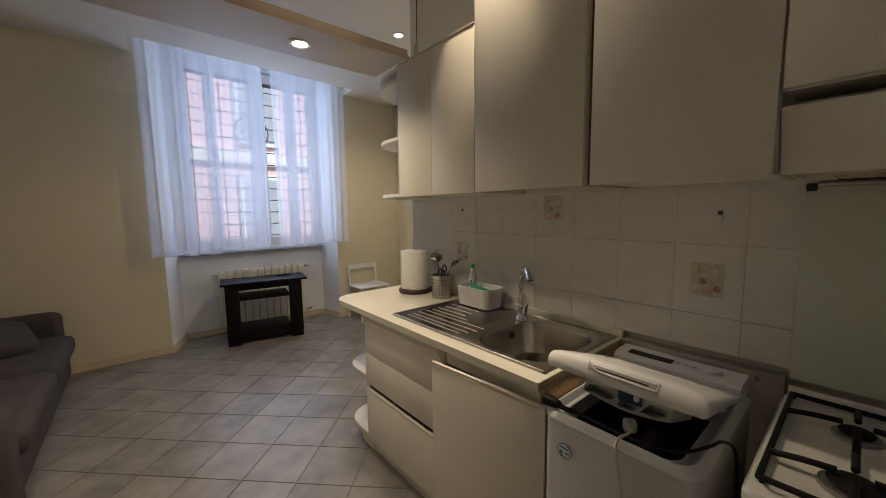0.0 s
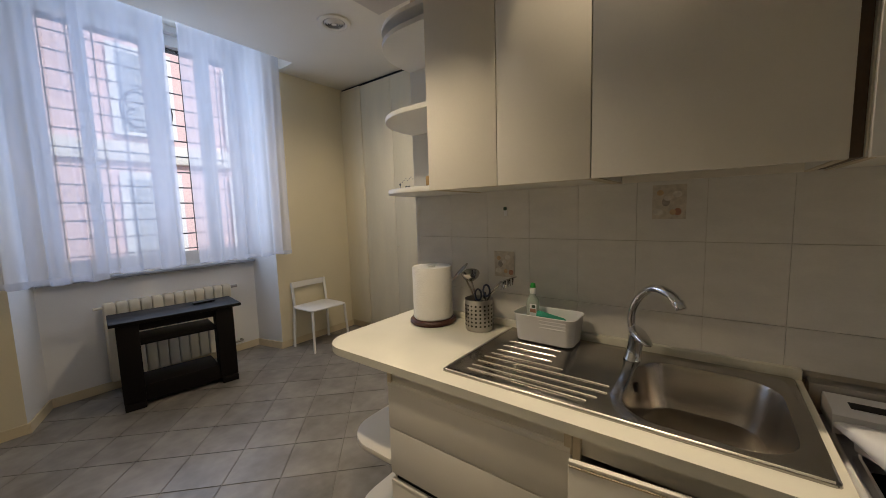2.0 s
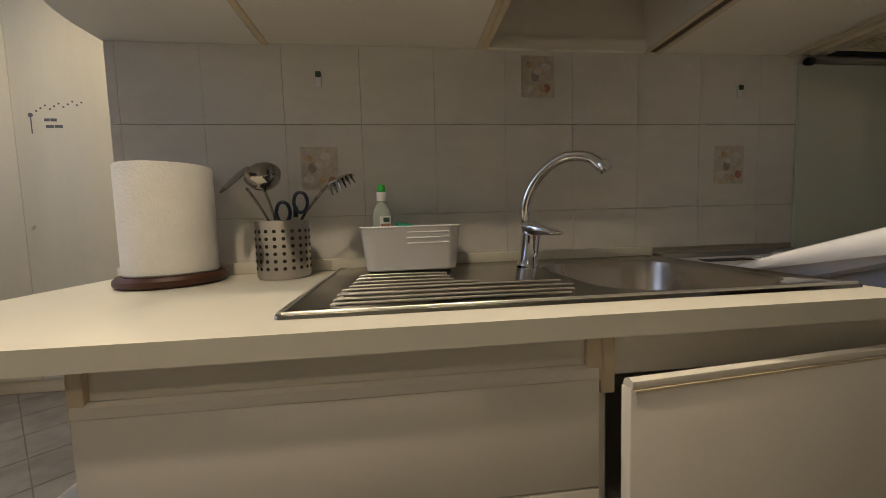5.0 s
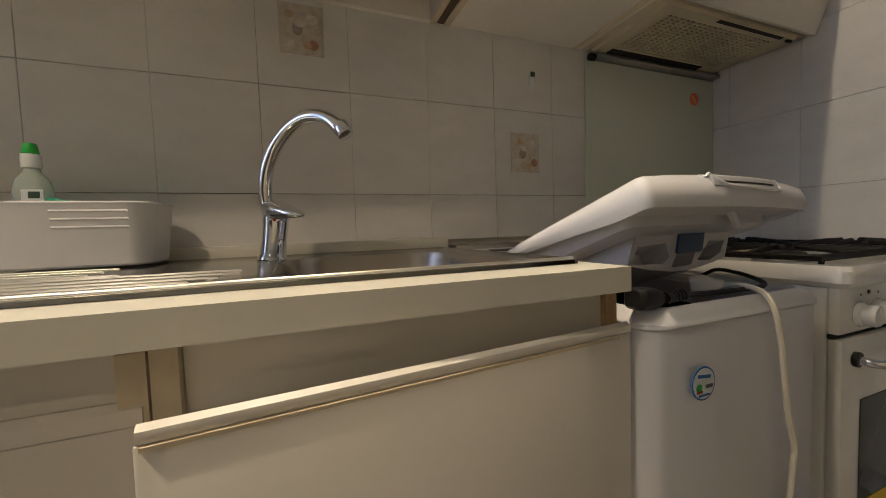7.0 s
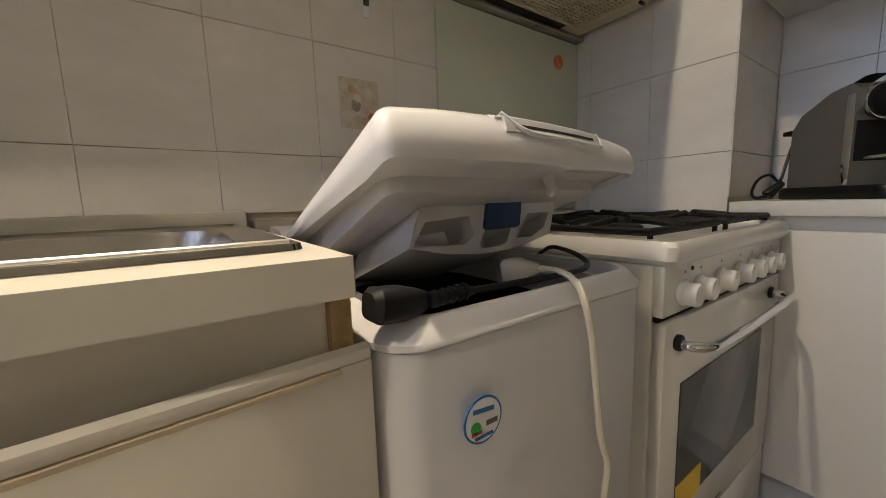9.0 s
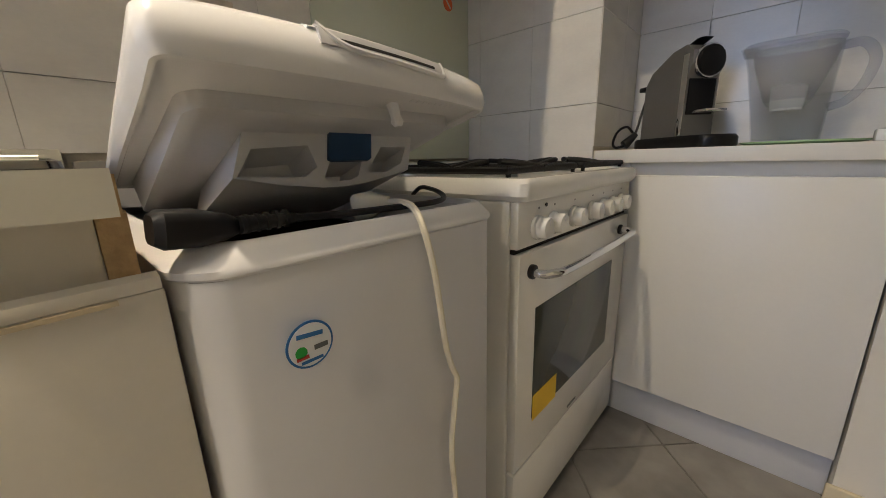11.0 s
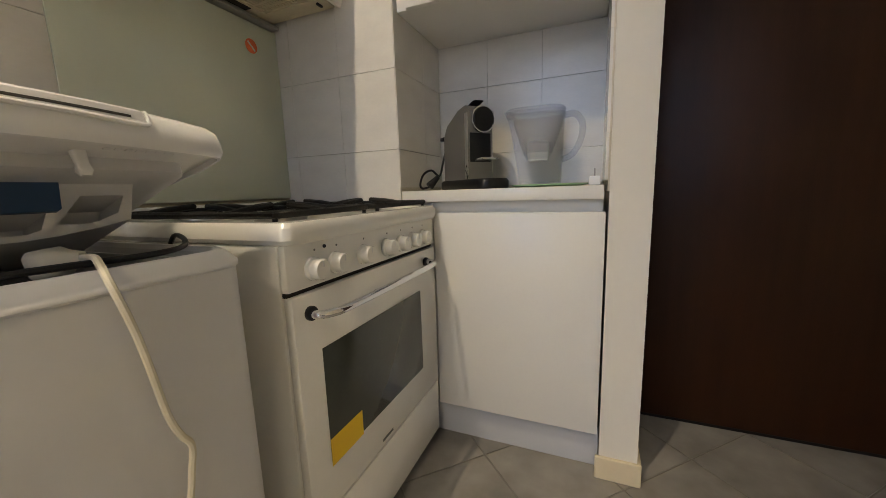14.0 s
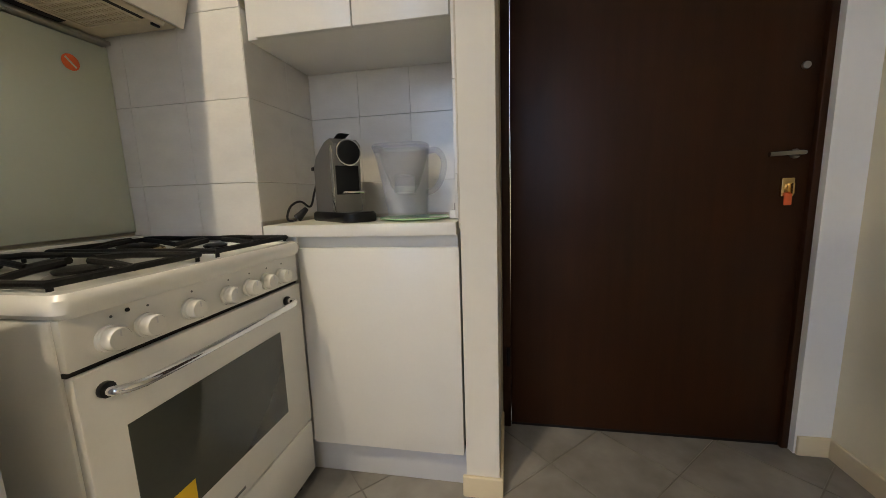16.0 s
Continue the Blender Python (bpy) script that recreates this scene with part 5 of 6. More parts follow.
part("cable", tube([(1.062, 0.436, DZ + 0.008), (1.030, 0.437, DZ + 0.010), (1.000, 0.446, DZ + 0.006), (0.984, 0.447, DZ - 0.014), (0.979, 0.437, 0.78), (0.979, 0.428, 0.73), (0.978, 0.418, 0.66), (0.977, 0.408, 0.625), (0.979, 0.396, 0.60), (0.979, 0.402, 0.56), (0.978, 0.412, 0.49), (0.979, 0.404, 0.38), (0.978, 0.410, 0.25), (0.978, 0.400, 0.10), (0.965, 0.385, 0.012), (0.93, 0.37, 0.008), (0.935, 0.42, 0.008)], 0.0042, 8), CABLEW, wp)

# ---- cooker ----
ck = thing("gas_cooker", 1.31, -0.137, 0, "white enamelled freestanding gas cooker with an oven", "cooker")
Y0, Y1 = -0.457, 0.187
part("body", box(1.030, 1.610, Y0, Y1, 0.03, 0.826, 0.006), ENAMEL, ck)
part("hob_top", rings([rrect(1.305, (Y0 + Y1) / 2, a, b, 0.02, z) for a, b, z in ((0.303, 0.318, 0.8265), (0.309, 0.327, 0.836), (0.309, 0.327, 0.858), (0.303, 0.321, 0.867), (0.285, 0.297, 0.868), (0.275, 0.288, 0.860))]), ENAMEL, ck)
part("control_panel", box(1.012, 1.0295, Y0 + 0.002, Y1 - 0.002, 0.738, 0.826, 0.004), ENAMEL, ck, "white control panel")
# filled strip; black colour paints the shade between panel and door
part("panel_gap", box(1.020, 1.0295, Y0 + 0.004, Y1 - 0.004, 0.7295, 0.7375), DARK, ck, "black strip painting the shaded gap over the oven door")
od = part("oven_door", box(1.008, 1.0295, Y0 + 0.004, Y1 - 0.004, 0.243, 0.729, 0.004), ENAMEL, ck, "white oven door")
part("window", box(1.0050, 1.0078, -0.328, 0.118, 0.348, 0.608, 0.001), OVENG, od, "smoked oven window")
part("label", box(1.0040, 1.0048, 0.008, 0.120, 0.343, 0.405), YELLOW, od, "yellow paper label")
part("logo_bar", box(1.0070, 1.0079, -0.129, -0.077, 0.259, 0.266), INKG, od)
h = part("handle", tube([(1.008, 0.143, 0.690), (0.985, 0.143, 0.690), (0.968, 0.125, 0.690), (0.960, 0.08, 0.690), (0.956, -0.11, 0.692), (0.960, -0.31, 0.692), (0.968, -0.355, 0.692), (0.985, -0.372, 0.692), (1.008, -0.372, 0.692)], 0.0085, 12, 5), CHROME, od, "bowed chrome handle")
for y in (0.143, -0.372):
    part("cap", cyl((1.0075, y, 0.691), (0.998, y, 0.691), 0.0145, n=16, bevel=0.002), BLACK, h, "black end cap")
part("drawer", box(1.010, 1.0295, Y0 + 0.004, Y1 - 0.004, 0.052, 0.237, 0.004), ENAMEL, ck, "white drawer under the oven")
for y in (Y0 + 0.05, Y1 - 0.05):
    for x in (1.06, 1.57):
        part("foot", cyl((x, y, 0.0), (x, y, 0.03), 0.018, n=12), BLACK, ck)
for k, y in enumerate((0.111, 0.045, -0.054, -0.160, -0.234, -0.304, -0.373)):
    kn = part("knob", turned(lathe([(0.001, 0), (0.021, 0), (0.0235, 0.002), (0.0235, 0.008), (0.0205, 0.011), (0.0205, 0.026), (0.0185, 0.029), (0.001, 0.029)], 0, 0, 24), pose(1.012, y + 0.010, 0.773, 0, -90, 0)), ENAMEL, ck)
    part("pointer", box(0.9818, 0.9829, y + 0.0088, y + 0.0112, 0.778, 0.790), PLASTG, kn)
    part("mark", cyl((1.0119, y, 0.8085), (1.0112, y, 0.8085), 0.0025, n=8), INKG, ck)
part("pilot_light", cyl((1.0119, 0.083, 0.812), (1.010, 0.083, 0.812), 0.004, n=10), BLACK, ck)
for bx3, by3, r in ((1.17, 0.035, 0.045), (1.17, -0.305, 0.033), (1.44, 0.035, 0.036), (1.44, -0.305, 0.055)):
    b = part("burner", lathe([(0.001, 0.8585), (r + 0.012, 0.8585), (r + 0.010, 0.868), (r, 0.872), (0.001, 0.872)], bx3, by3), BRASS if r == 0.055 else STEELD, ck, "round gas burner")
    part("burner_cap", lathe([(0.001, 0.8722), (r - 0.004, 0.8722), (r - 0.002, 0.878), (r - 0.01, 0.882), (0.001, 0.883)], bx3, by3), IRON, b)
for gy in (0.035, -0.305):
    g = part("pan_grate", tube([(1.045, gy - 0.155, 0.880), (1.045, gy + 0.135, 0.880), (1.575, gy + 0.135, 0.880), (1.575, gy - 0.155, 0.880), (1.045, gy - 0.155, 0.880)], 0.0075, 8, 1), IRON, ck, "black cast-iron pan grate")
    for gx in (1.17, 1.44):
        for dx, dy in ((1, 0), (-1, 0), (0, 1), (0, -1)):
            e = (gx + dx * 0.13, gy + (0.135 if dy > 0 else -0.155) * abs(dy))
            part("finger", tube([(e[0] if dx else gx, e[1] if dy else gy, 0.880), ((e[0] * 0.6 + gx * 0.4) if dx else gx, (e[1] * 0.6 + gy * 0.4) if dy else gy, 0.889), (gx + dx * 0.026, gy + dy * 0.026, 0.894)], 0.0075, 8, 3), IRON, g)
    for gx in (1.047, 1.573):
        for dy in (-0.15, 0.13):
            part("foot", cyl((gx, gy + dy, 0.8595), (gx, gy + dy, 0.879), 0.005, n=8), IRON, g)
part("back_rail", box(1.588, 1.612, Y0 + 0.005, Y1 - 0.005, 0.860, 0.895, 0.004), ENAMEL, ck, "low rear rim")

# ---- niche beside the door ----
nc = thing("niche_cabinet", 0.80, -0.66, 0, "white base cabinet with one plain door in the niche", "base cabinet")
part("body", box(0.484, 1.130, EY + 0.020, -0.4995, 0.135, 0.8775), LAMW, nc, smooth=False)
part("door", box(0.477, 1.014, -0.4895, -0.468, 0.141, 0.841, 0.003), LAMW, nc, "white flush door")
part("filler", box(1.026, 1.136, -0.4985, -0.486, 0.135, 0.8775, 0.002), LAMW, nc, "white filler strip")
part("plinth", box(0.472, 1.136, -0.530, -0.512, 0.0, 0.134, 0.002), GREYLAM, nc, "greyish plinth")
part("plinth_hole", cyl((0.765, -0.5119, 0.122), (0.765, -0.5105, 0.122), 0.009, n=14), DARK, nc)
nt = thing("niche_worktop", 0.80, -0.66, 0.87, "white laminate worktop in the niche", "worktop")
part("top", box(0.484, 1.1325, EY + 0.019, -0.4695, 0.878, 0.917), TOP, nt, smooth=False)
part("edge_band", box(0.484, 1.1285, -0.4693, -0.467, 0.8785, 0.9165, 0.0008), LAMW, nt, "white edge band")
nu = thing("niche_wall_unit", 0.80, -0.66, 1.48, "white wall cabinet with two doors over the niche", "wall cabinet")
part("body", box(0.486, 1.130, EY + 0.020, -0.4905, 1.498, 2.70, 0.002), LAMW, nu)
part("door", box(0.488, 0.773, -0.490, -0.470, 1.495, 2.70, 0.003), LAMW, nu)
part("door", box(0.776, 1.090, -0.490, -0.470, 1.495, 2.70, 0.003), LAMW, nu)

NT = 0.9175
cm = thing("coffee_machine", 0.94, -0.66, NT, "dark grey capsule coffee machine with a black front", "coffee machine")
CM = Matrix.Translation((0.955, -0.675, NT)) @ Matrix.Rotation(radians(50), 4, "Z")   # local +y is its front
part("base", turned(rings([rrect(0, 0.03, a, b, 0.045, z) for a, b, z in ((0.060, 0.165, 0.0), (0.062, 0.168, 0.004), (0.062, 0.168, 0.026), (0.058, 0.163, 0.034))]), CM), BLACK, cm, "black drip tray base")
part("body", turned(rings([[Vector((x, y, z)) for y, z in ((-0.095, 0.0345), (0.085, 0.0345), (0.085, 0.20), (0.100, 0.235), (0.098, 0.268), (0.070, 0.288), (0.02, 0.280), (-0.065, 0.238), (-0.092, 0.20))] for x in (-0.050, -0.044, 0.044, 0.050)]), CM), COFFEE, cm, "grey metallic housing")
part("side_trim", turned(box(0.0505, 0.0525, 0.066, 0.087, 0.036, 0.262, 0.0008), CM), CHROME, cm)
part("side_trim", turned(box(-0.0525, -0.0505, 0.066, 0.087, 0.036, 0.262, 0.0008), CM), CHROME, cm)
part("front_panel", turned(box(-0.043, 0.043, 0.0853, 0.0885, 0.095, 0.195, 0.001), CM), BLACK, cm, "black front panel")
sp = part("spout_head", turned(cyl((0, 0.080, 0.240), (0, 0.115, 0.238), 0.041, n=28, bevel=0.004), CM), BLACK, cm, "round black brewing head")
part("ring", turned(rings([[Vector((math.cos(a * math.pi / 14) * r, y, 0.239 + math.sin(a * math.pi / 14) * r)) for a in range(28)] for r, y in ((0.042, 0.100), (0.046, 0.100), (0.046, 0.108), (0.042, 0.108))], loop=True), CM), CHROME, sp)
part("lever", turned(rings([rrect(0, y, 0.020, 0.014, 0.01, 0.2885 + z) for y, z in ((0.03, 0.0), (0.05, 0.008), (0.075, 0.016))]), CM), BLACK, cm, "black lever knob")
part("cup_rest", turned(box(-0.034, 0.034, 0.0886, 0.150, 0.098, 0.106, 0.003), CM), CHROME, cm, "chrome cup rest")
part("tank_lid", turned(box(-0.05, 0.05, -0.128, -0.0955, 0.19, 0.205, 0.004), CM), BLACK, cm)
part("cable", tube([(1.018, -0.735, NT + 0.185), (1.056, -0.728, NT + 0.170), (1.066, -0.700, NT + 0.11), (1.072, -0.672, NT + 0.055), (1.086, -0.630, NT + 0.075), (1.104, -0.596, NT + 0.060), (1.112, -0.580, NT + 0.025), (1.100, -0.572, NT + 0.008), (1.078, -0.585, NT + 0.012)], 0.0042, 8), BLACK, cm)
part("plug", cyl((1.078, -0.585, NT + 0.014), (1.052, -0.612, NT + 0.050), 0.016, 0.009, 14, bevel=0.003), BLACK, cm)


JX, JY = 0.690, -0.685
gp = thing("glass_plate", 0.66, -0.66, NT, "clear glass plate with a pale green edge", "plate")
part("plate", lathe([(0.001, NT + 0.0005), (0.115, NT + 0.0005), (0.128, NT + 0.005), (0.128, NT + 0.009), (0.113, NT + 0.0055), (0.001, NT + 0.0055)], 0.655, -0.66, 36), LGREEN, gp)
jg = thing("water_filter_jug", JX, JY, NT + 0.006, "clear plastic water filter jug on a glass plate", "jug")
JZ = NT + 0.0062
part("jug", rings([rrect(JX + dx, JY, a, b, c, JZ + z, 6) for dx, a, b, c, z in ((0.0, 0.066, 0.048, 0.04, 0.0), (0.0, 0.072, 0.053, 0.044, 0.006), (0.004, 0.080, 0.058, 0.046, 0.09), (0.012, 0.092, 0.064, 0.05, 0.20), (0.017, 0.100, 0.067, 0.05, 0.250), (0.017, 0.097, 0.064, 0.05, 0.250), (0.012, 0.089, 0.061, 0.05, 0.20), (0.004, 0.077, 0.055, 0.044, 0.09), (0.0, 0.068, 0.050, 0.04, 0.008))]), JUGP, jg)
part("spout_lip", turned(rings([rrect(0, 0, a, b, 0.012, z, 4) for a, b, z in ((0.012, 0.020, 0.0), (0.020, 0.022, 0.020), (0.018, 0.020, 0.021), (0.010, 0.018, 0.001))]), pose(JX + 0.105, JY, JZ + 0.236)), JUGP, jg)
part("funnel", rings([rrect(JX + 0.008, JY, a, b, c, JZ + z, 6) for a, b, c, z in ((0.036, 0.034, 0.03, 0.090), (0.050, 0.040, 0.034, 0.11), (0.080, 0.054, 0.045, 0.20), (0.088, 0.058, 0.045, 0.242), (0.085, 0.055, 0.045, 0.242), (0.077, 0.051, 0.045, 0.20), (0.048, 0.038, 0.034, 0.112))]), FUNNEL, jg, "frosted inner funnel")
part("filter_cartridge", lathe([(0.001, JZ + 0.085), (0.032, JZ + 0.085), (0.036, JZ + 0.10), (0.038, JZ + 0.145), (0.028, JZ + 0.152), (0.001, JZ + 0.152)], JX + 0.008, JY), PLASTW, jg, "white filter cartridge")
part("lid", rings([rrect(JX + 0.017, JY, a, b, c, JZ + z, 6) for a, b, c, z in ((0.098, 0.065, 0.05, 0.2505), (0.101, 0.068, 0.05, 0.254), (0.096, 0.064, 0.05, 0.260), (0.06, 0.04, 0.035, 0.262))]), FUNNEL, jg, "clear lid")
part("handle", tube([(JX - 0.078, JY, JZ + 0.232), (JX - 0.115, JY, JZ + 0.232), (JX - 0.138, JY, JZ + 0.195), (JX - 0.130, JY, JZ + 0.14), (JX - 0.105, JY, JZ + 0.10), (JX - 0.072, JY, JZ + 0.085)], 0.011, 10), FUNNEL, jg)

ap = thing("plug_adapter", 0.515, -0.60, NT, "small white plug adapter on the niche worktop", "adapter")
part("body", box(0.492, 0.528, -0.66, -0.62, NT + 0.0005, NT + 0.030, 0.005), PLASTW, ap)
for d in (-0.008, 0.008):
    part("pin", cyl((0.510, -0.64 + d, NT + 0.030), (0.510, -0.64 + d, NT + 0.054), 0.0025, n=8), STEELD, ap)

# ---- living side ----
tv = thing("tv_stand", 1.13, 4.62, 0, "black-stained wooden television stand with an open shelf", "tv stand")
TM = Matrix.Translation((1.145, 4.60, 0)) @ Matrix.Rotation(radians(-9), 4, "Z")
part("top", turned(box(-0.43, 0.455, -0.205, 0.205, 0.672, 0.698, 0.004), TM), DWOOD, tv)
for x in (-0.325, 0.325):
    part("post", turned(box(x - 0.068, x + 0.068, -0.178, -0.112, 0.055, 0.6715, 0.004), TM), DWOOD, tv)
    part("post", turned(box(x - 0.025, x + 0.025, 0.115, 0.165, 0.055, 0.6715, 0.004), TM), DWOOD, tv)
    part("foot", turned(box(x - 0.065, x + 0.065, -0.20, 0.20, 0.0, 0.0545, 0.008), TM), DWOOD, tv)
part("shelf", turned(box(-0.256, 0.256, -0.15, 0.16, 0.488, 0.524, 0.003), TM), DWOOD, tv)
part("shelf", turned(box(-0.256, 0.256, -0.165, 0.17, 0.035, 0.165, 0.003), TM), DWOOD, tv, "deep lower board")
part("rail", turned(box(-0.256, 0.256, -0.13, -0.112, 0.60, 0.671, 0.002), TM), DWOOD, tv)
rc = thing("remote_control", 1.36, 4.60, 0.698, "black remote control on the television stand", "remote control")
part("case", turned(box(-0.085, 0.085, -0.022, 0.022, 0.6985, 0.718, 0.006), TM @ Matrix.Translation((0.22, 0.06, 0)) @ Matrix.Rotation(radians(8), 4, "Z")), BLACK, rc)

ra = thing("radiator", 1.26, 5.0, 0.08, "cream cast radiator with twelve columns under the window", "radiator")
for k in range(12):
    x = 0.80 + k * 0.0835
    bm = rings([rrect(x, 5.025, a, b, 0.012, z, 3) for a, b, z in ((0.026, 0.030, 0.090), (0.039, 0.042, 0.102), (0.0395, 0.042, 0.165), (0.0385, 0.040, 0.18), (0.0385, 0.040, 0.70), (0.0395, 0.042, 0.715), (0.039, 0.042, 0.757), (0.030, 0.034, 0.770))])
    part("column", bm, RADM, ra)
part("pipe", tube([(0.70, 5.025, 0.735), (0.765, 5.025, 0.735)], 0.012, 10, 1), RADM, ra)
vl = part("valve", cyl((1.755, 5.025, 0.735), (1.83, 5.025, 0.735), 0.015, n=12), STEELD, ra, "steel valve")
part("pipe", tube([(1.755, 5.025, 0.125), (1.84, 5.025, 0.125), (1.85, 5.05, 0.125), (1.85, 5.079, 0.125)], 0.010, 10, 4), STEELD, ra)
for x in (0.9, 1.6):
    part("bracket", box(x - 0.012, x + 0.012, 5.068, 5.0795, 0.55, 0.60), RADM, ra)

ch = thing("chair", 2.46, 4.46, 0, "white plastic chair with a low bar back against the wall", "chair")
part("seat", rings([rrect(2.46, 4.475, a, b, 0.05, z) for a, b, z in ((0.215, 0.185, 0.440), (0.225, 0.195, 0.446), (0.225, 0.195, 0.456), (0.212, 0.182, 0.462))]), CHAIRW, ch)
for sx in (-1, 1):
    part("leg", tube([(2.46 + sx * 0.205, 4.300, 0.440), (2.46 + sx * 0.225, 4.275, 0.0)], 0.015, 10, 1, 0.012), CHAIRW, ch)
    part("leg", tube([(2.46 + sx * 0.225, 4.660, 0.0), (2.46 + sx * 0.207, 4.640, 0.44), (2.46 + sx * 0.207, 4.665, 0.68), (2.46 + sx * 0.207, 4.670, 0.725)], 0.015, 10, 3), CHAIRW, ch)
part("backrest", rings([[Vector((2.46 + u, 4.668 + 0.02 * (1 - (u / 0.2) ** 2) + dy, z)) for dy, z in ((-0.009, 0.660), (0.009, 0.660), (0.009, 0.722), (-0.009, 0.722))] for u in [-0.2 + 0.04 * k for k in range(11)]]), CHAIRW, ch)

so = thing("sofa", -0.85, 3.55, 0, "grey fabric sofa with thick seat cushions and padded arms", "sofa")


def pad(x0, x1, y0, y1, z0, z1, r=0.05):
    cx2, cy2, hx2, hy2 = (x0 + x1) / 2, (y0 + y1) / 2, (x1 - x0) / 2, (y1 - y0) / 2
    e = min(r, (z1 - z0) / 2.2)
    return rings([rrect(cx2, cy2, hx2 - e * (1 - math.sin(a)), hy2 - e * (1 - math.sin(a)), r, z, 6) for a, z in ([(k * math.pi / 8, z0 + e * (1 - math.cos(k * math.pi / 8))) for k in range(5)] + [(math.pi / 2 - k * math.pi / 8, z1 - e * (1 - math.cos(math.pi / 2 - k * math.pi / 8))) for k in range(5)])])


part("base", pad(-1.36, -0.47, 2.63, 4.52, 0.06, 0.27, 0.04), FABRIC, so)
part("arm", pad(-1.36, -0.44, 2.40, 2.625, 0.05, 0.60, 0.06), FABRIC, so)
part("arm", pad(-1.36, -0.50, 4.50, 4.69, 0.05, 0.62, 0.06), FABRIC, so)
part("seat_cushion", pad(-1.12, -0.42, 2.635, 3.55, 0.275, 0.44, 0.06), FABRIC, so)
part("seat_cushion", pad(-1.12, -0.42, 3.56, 4.49, 0.275, 0.44, 0.06), FABRIC, so)
part("backrest", pad(-1.38, -1.13, 2.63, 4.495, 0.25, 0.85, 0.07), FABRIC, so)
for x in (-1.30, -0.56):
    for y in (2.45, 4.58):
        part("foot", cyl((x, y, 0), (x, y, 0.055), 0.022, n=12), BLACK, so)
cu = thing("cushion", -0.85, 4.2, 0.44, "grey fabric cushion lying on the sofa", "cushion")
part("pad", turned(pad(-0.25, 0.25, -0.25, 0.25, -0.07, 0.07, 0.08), pose(-0.86, 4.20, 0.535, 14, 8, 20)), FABRIC, cu)

# ---- tiles, last ----
TW, TH, GAP = 0.2145, 0.2635, 0.0013


def tile_mesh(name, w, h, d=0.008):
    """A glazed tile, standing in the yz plane, facing -x, its corner at the origin."""
    bm = box(0, d, 0, w, 0, h)
    es = [e for e in bm.edges if all(v.co.x < 1e-5 for v in e.verts)]
    bmesh.ops.bevel(bm, geom=es, offset=0.0009, segments=1, affect="EDGES")
    bmesh.ops.recalc_face_normals(bm, faces=bm.faces)
    me = bpy.data.meshes.new(name)
    bm.to_mesh(me)
    bm.free()
    me.materials.append(TILE)
    return me


MESHES = {}


def tiles(parent, origin, turn, us, zs):
    """Tiles between the joints us along the wall and zs up it; turn is the wall's yaw."""
    for a, b in zip(us, us[1:]):
        for c, d in zip(zs, zs[1:]):
            key = (round(b - a - GAP * 0.36, 4), round(d - c - GAP, 4))
            if key not in MESHES:
                MESHES[key] = tile_mesh("wall_tile", *key)
            o = new("wall_tile", MESHES[key])
            o.parent = parent
            o.matrix_basis = Matrix.Translation(origin) @ Matrix.Rotation(radians(turn), 4, "Z") @ Matrix.Translation((random.uniform(-0.0006, 0.0006), a + GAP * 0.18, c + GAP / 2))


def joints(a, b, at, step):
    n0, n1 = math.ceil((a - at) / step + 0.05), math.floor((b - at) / step - 0.05)
    return [a] + [at + step * k for k in range(n0, n1 + 1)] + [b]


ZS = [0.93, 1.061, 1.061 + TH, 1.061 + 2 * TH]
bed = setting("tiled_wall_kitchen", box(KX + 0.004, KX + 0.0118, -0.481, 2.274, 0.90, 1.59), GROUT, "white glazed kitchen wall tiles in grey grout", "tiled wall")
tiles(bed, (KX - 0.004, 0, 0), 0, joints(-0.470, 2.274, 0.747, TW), ZS)
ZC = [0.80, 1.061, 1.061 + TH, 1.061 + 2 * TH, 1.061 + 3 * TH, 1.061 + 4 * TH]
bed = setting("tiled_wall_chimney", box(1.140, KX - 0.005, -0.4815, -0.476, 0.80, 2.115), GROUT, "white glazed tiles on the chimney breast", "tiled wall")


def tiles_y(parent, x_joints, y, zs):
    """Tiles on a wall that faces +y."""
    for a, b in zip(x_joints, x_joints[1:]):
        tiles(parent, (a, y, 0), -90, [0.0, b - a], zs)


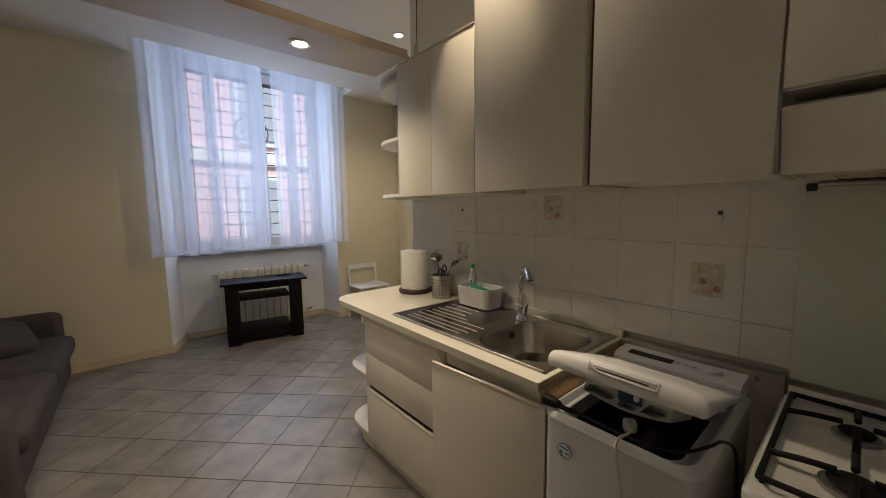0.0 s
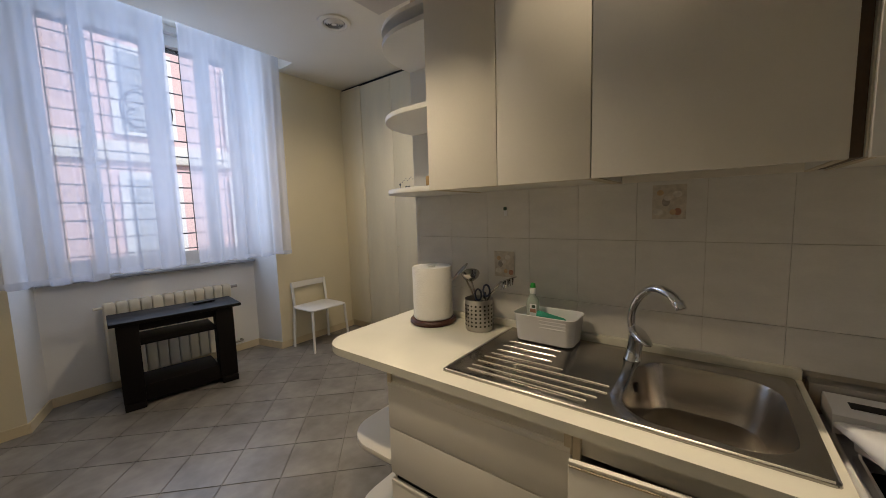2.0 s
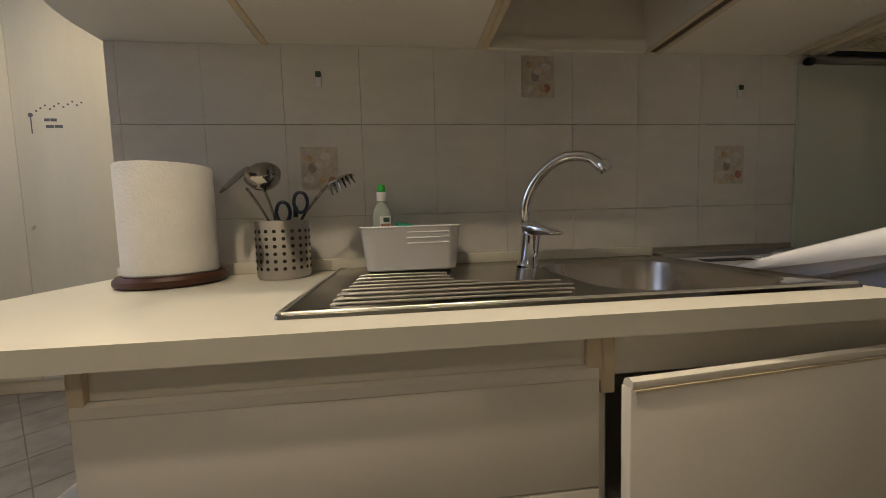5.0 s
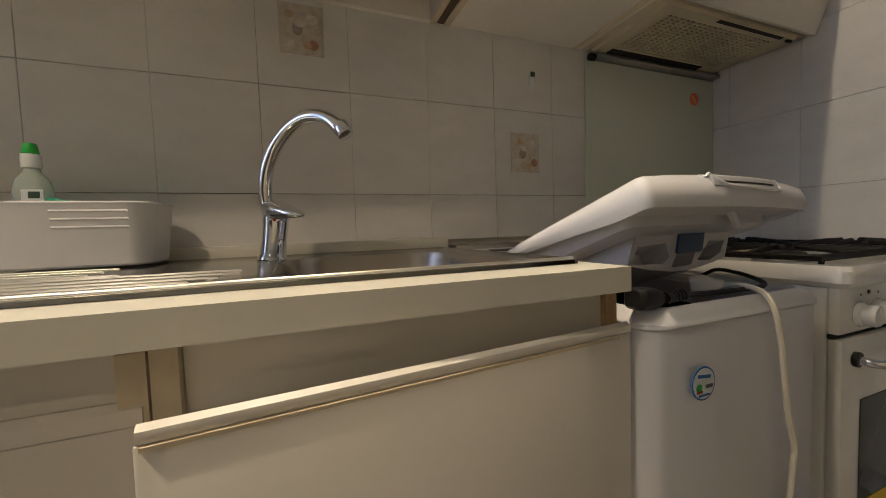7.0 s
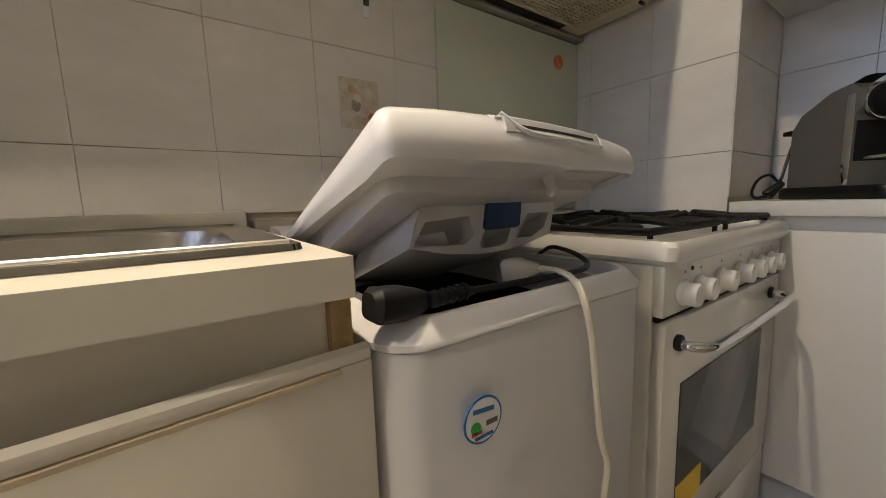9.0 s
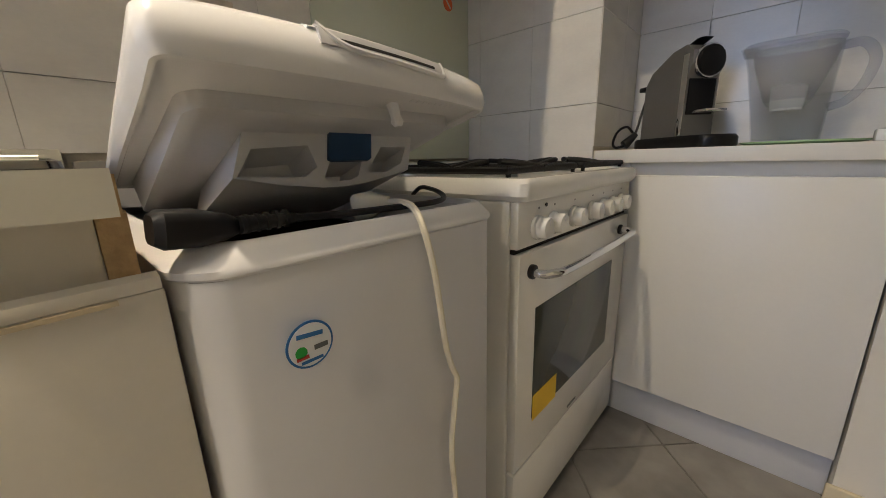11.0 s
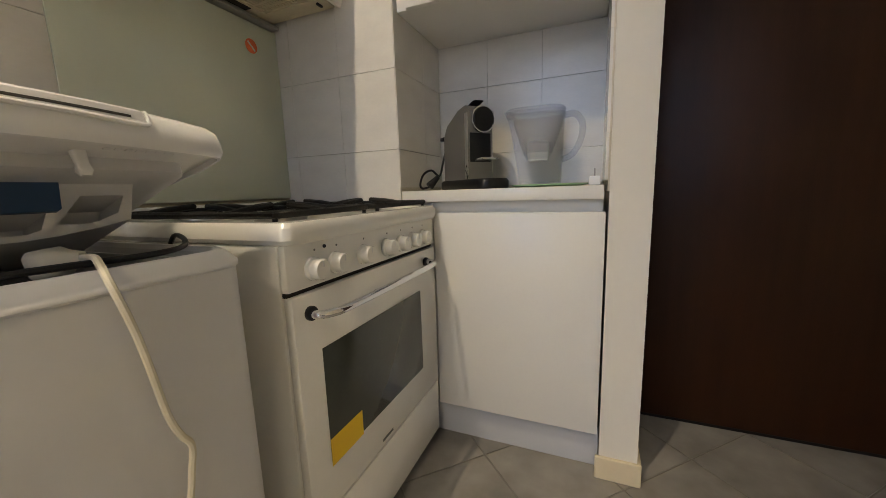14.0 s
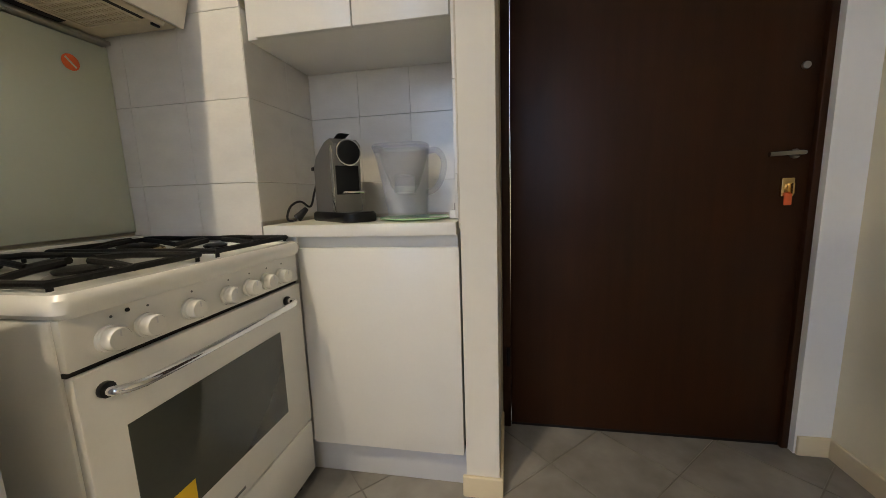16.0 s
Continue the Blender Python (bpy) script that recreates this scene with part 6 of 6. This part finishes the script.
tiles_y(bed, [1.136, 1.364, 1.580, KX - 0.006], -0.468, ZC)
bed = setting("tiled_wall_chimney_side", box(1.1415, 1.1468, EY + 0.012, -0.482, 0.90, 1.60), GROUT, "white glazed tiles on the chimney breast's side", "tiled wall")
tiles(bed, (1.1335, 0, 0), 0, [EY + 0.012, -0.69, -0.470], ZS)
bed = setting("tiled_wall_niche", box(0.471, 1.1405, EY + 0.001, EY + 0.008, 0.90, 1.60), GROUT, "white glazed tiles behind the coffee machine", "tiled wall")
tiles_y(bed, [0.478, 0.707, 0.707 + TW, 1.133], EY + 0.016, ZS)
bed = setting("tiled_wall_post", box(0.4705, 0.4755, EY + 0.017, -0.4685, 0.90, 1.60), GROUT, "white glazed tiles on the stub wall's side", "tiled wall")
for a, b in ((EY + 0.017, -0.69), (-0.69, -0.4685)):
    tiles(bed, (0.4837, b + a, 0), 180, [a, b], ZS)

# floor tiles, laid at 45 degrees
SIDE = 0.3075
FLOOR = bpy.data.objects["floor"]
c45 = math.sqrt(0.5)


def clip_poly(poly, axis, limit, keep_less):
    out = []
    for p, q in zip(poly, poly[1:] + poly[:1]):
        ip = (p[axis] <= limit) == keep_less
        iq = (q[axis] <= limit) == keep_less
        if ip:
            out.append(p)
        if ip != iq:
            t = (limit - p[axis]) / (q[axis] - p[axis])
            out.append((p[0] + (q[0] - p[0]) * t, p[1] + (q[1] - p[1]) * t))
    return out


full = None
for i in range(-22, 22):
    for j in range(-22, 22):
        cx = 0.615 + c45 * SIDE * (i - j)
        cy = 2.394 + c45 * SIDE * (i + j + 1)
        h = c45 * (SIDE - 0.0055)
        zone = (X0 if cy > 1.2 else -0.83, X1 if cy > 1.4 else KX, EY - 0.04, NY)
        poly = [(cx + h, cy), (cx, cy + h), (cx - h, cy), (cx, cy - h)]
        cut = poly
        for ax, lim, less in ((0, zone[0], False), (0, zone[1], True), (1, zone[2], False), (1, zone[3], True)):
            cut = clip_poly(cut, ax, lim, less) if len(cut) > 2 else cut
        if len(cut) < 3:
            continue
        whole = cut == poly
        if whole and full:
            o = new("floor_tile", full)
            o.location = (cx, cy, random.uniform(-0.0004, 0.0004))
        else:
            base = (cx, cy) if whole else (0, 0)
            bm = slab([(x - base[0], y - base[1]) for x, y in cut], -0.0038, 0.0, 0.0 if not whole else 0.0012)
            bmesh.ops.recalc_face_normals(bm, faces=bm.faces)
            me = bpy.data.meshes.new("floor_tile")
            bm.to_mesh(me)
            bm.free()
            me.materials.append(FLOORT)
            o = new("floor_tile", me)
            if whole:
                full = me
                o.location = (cx, cy, 0)
        o.parent = FLOOR
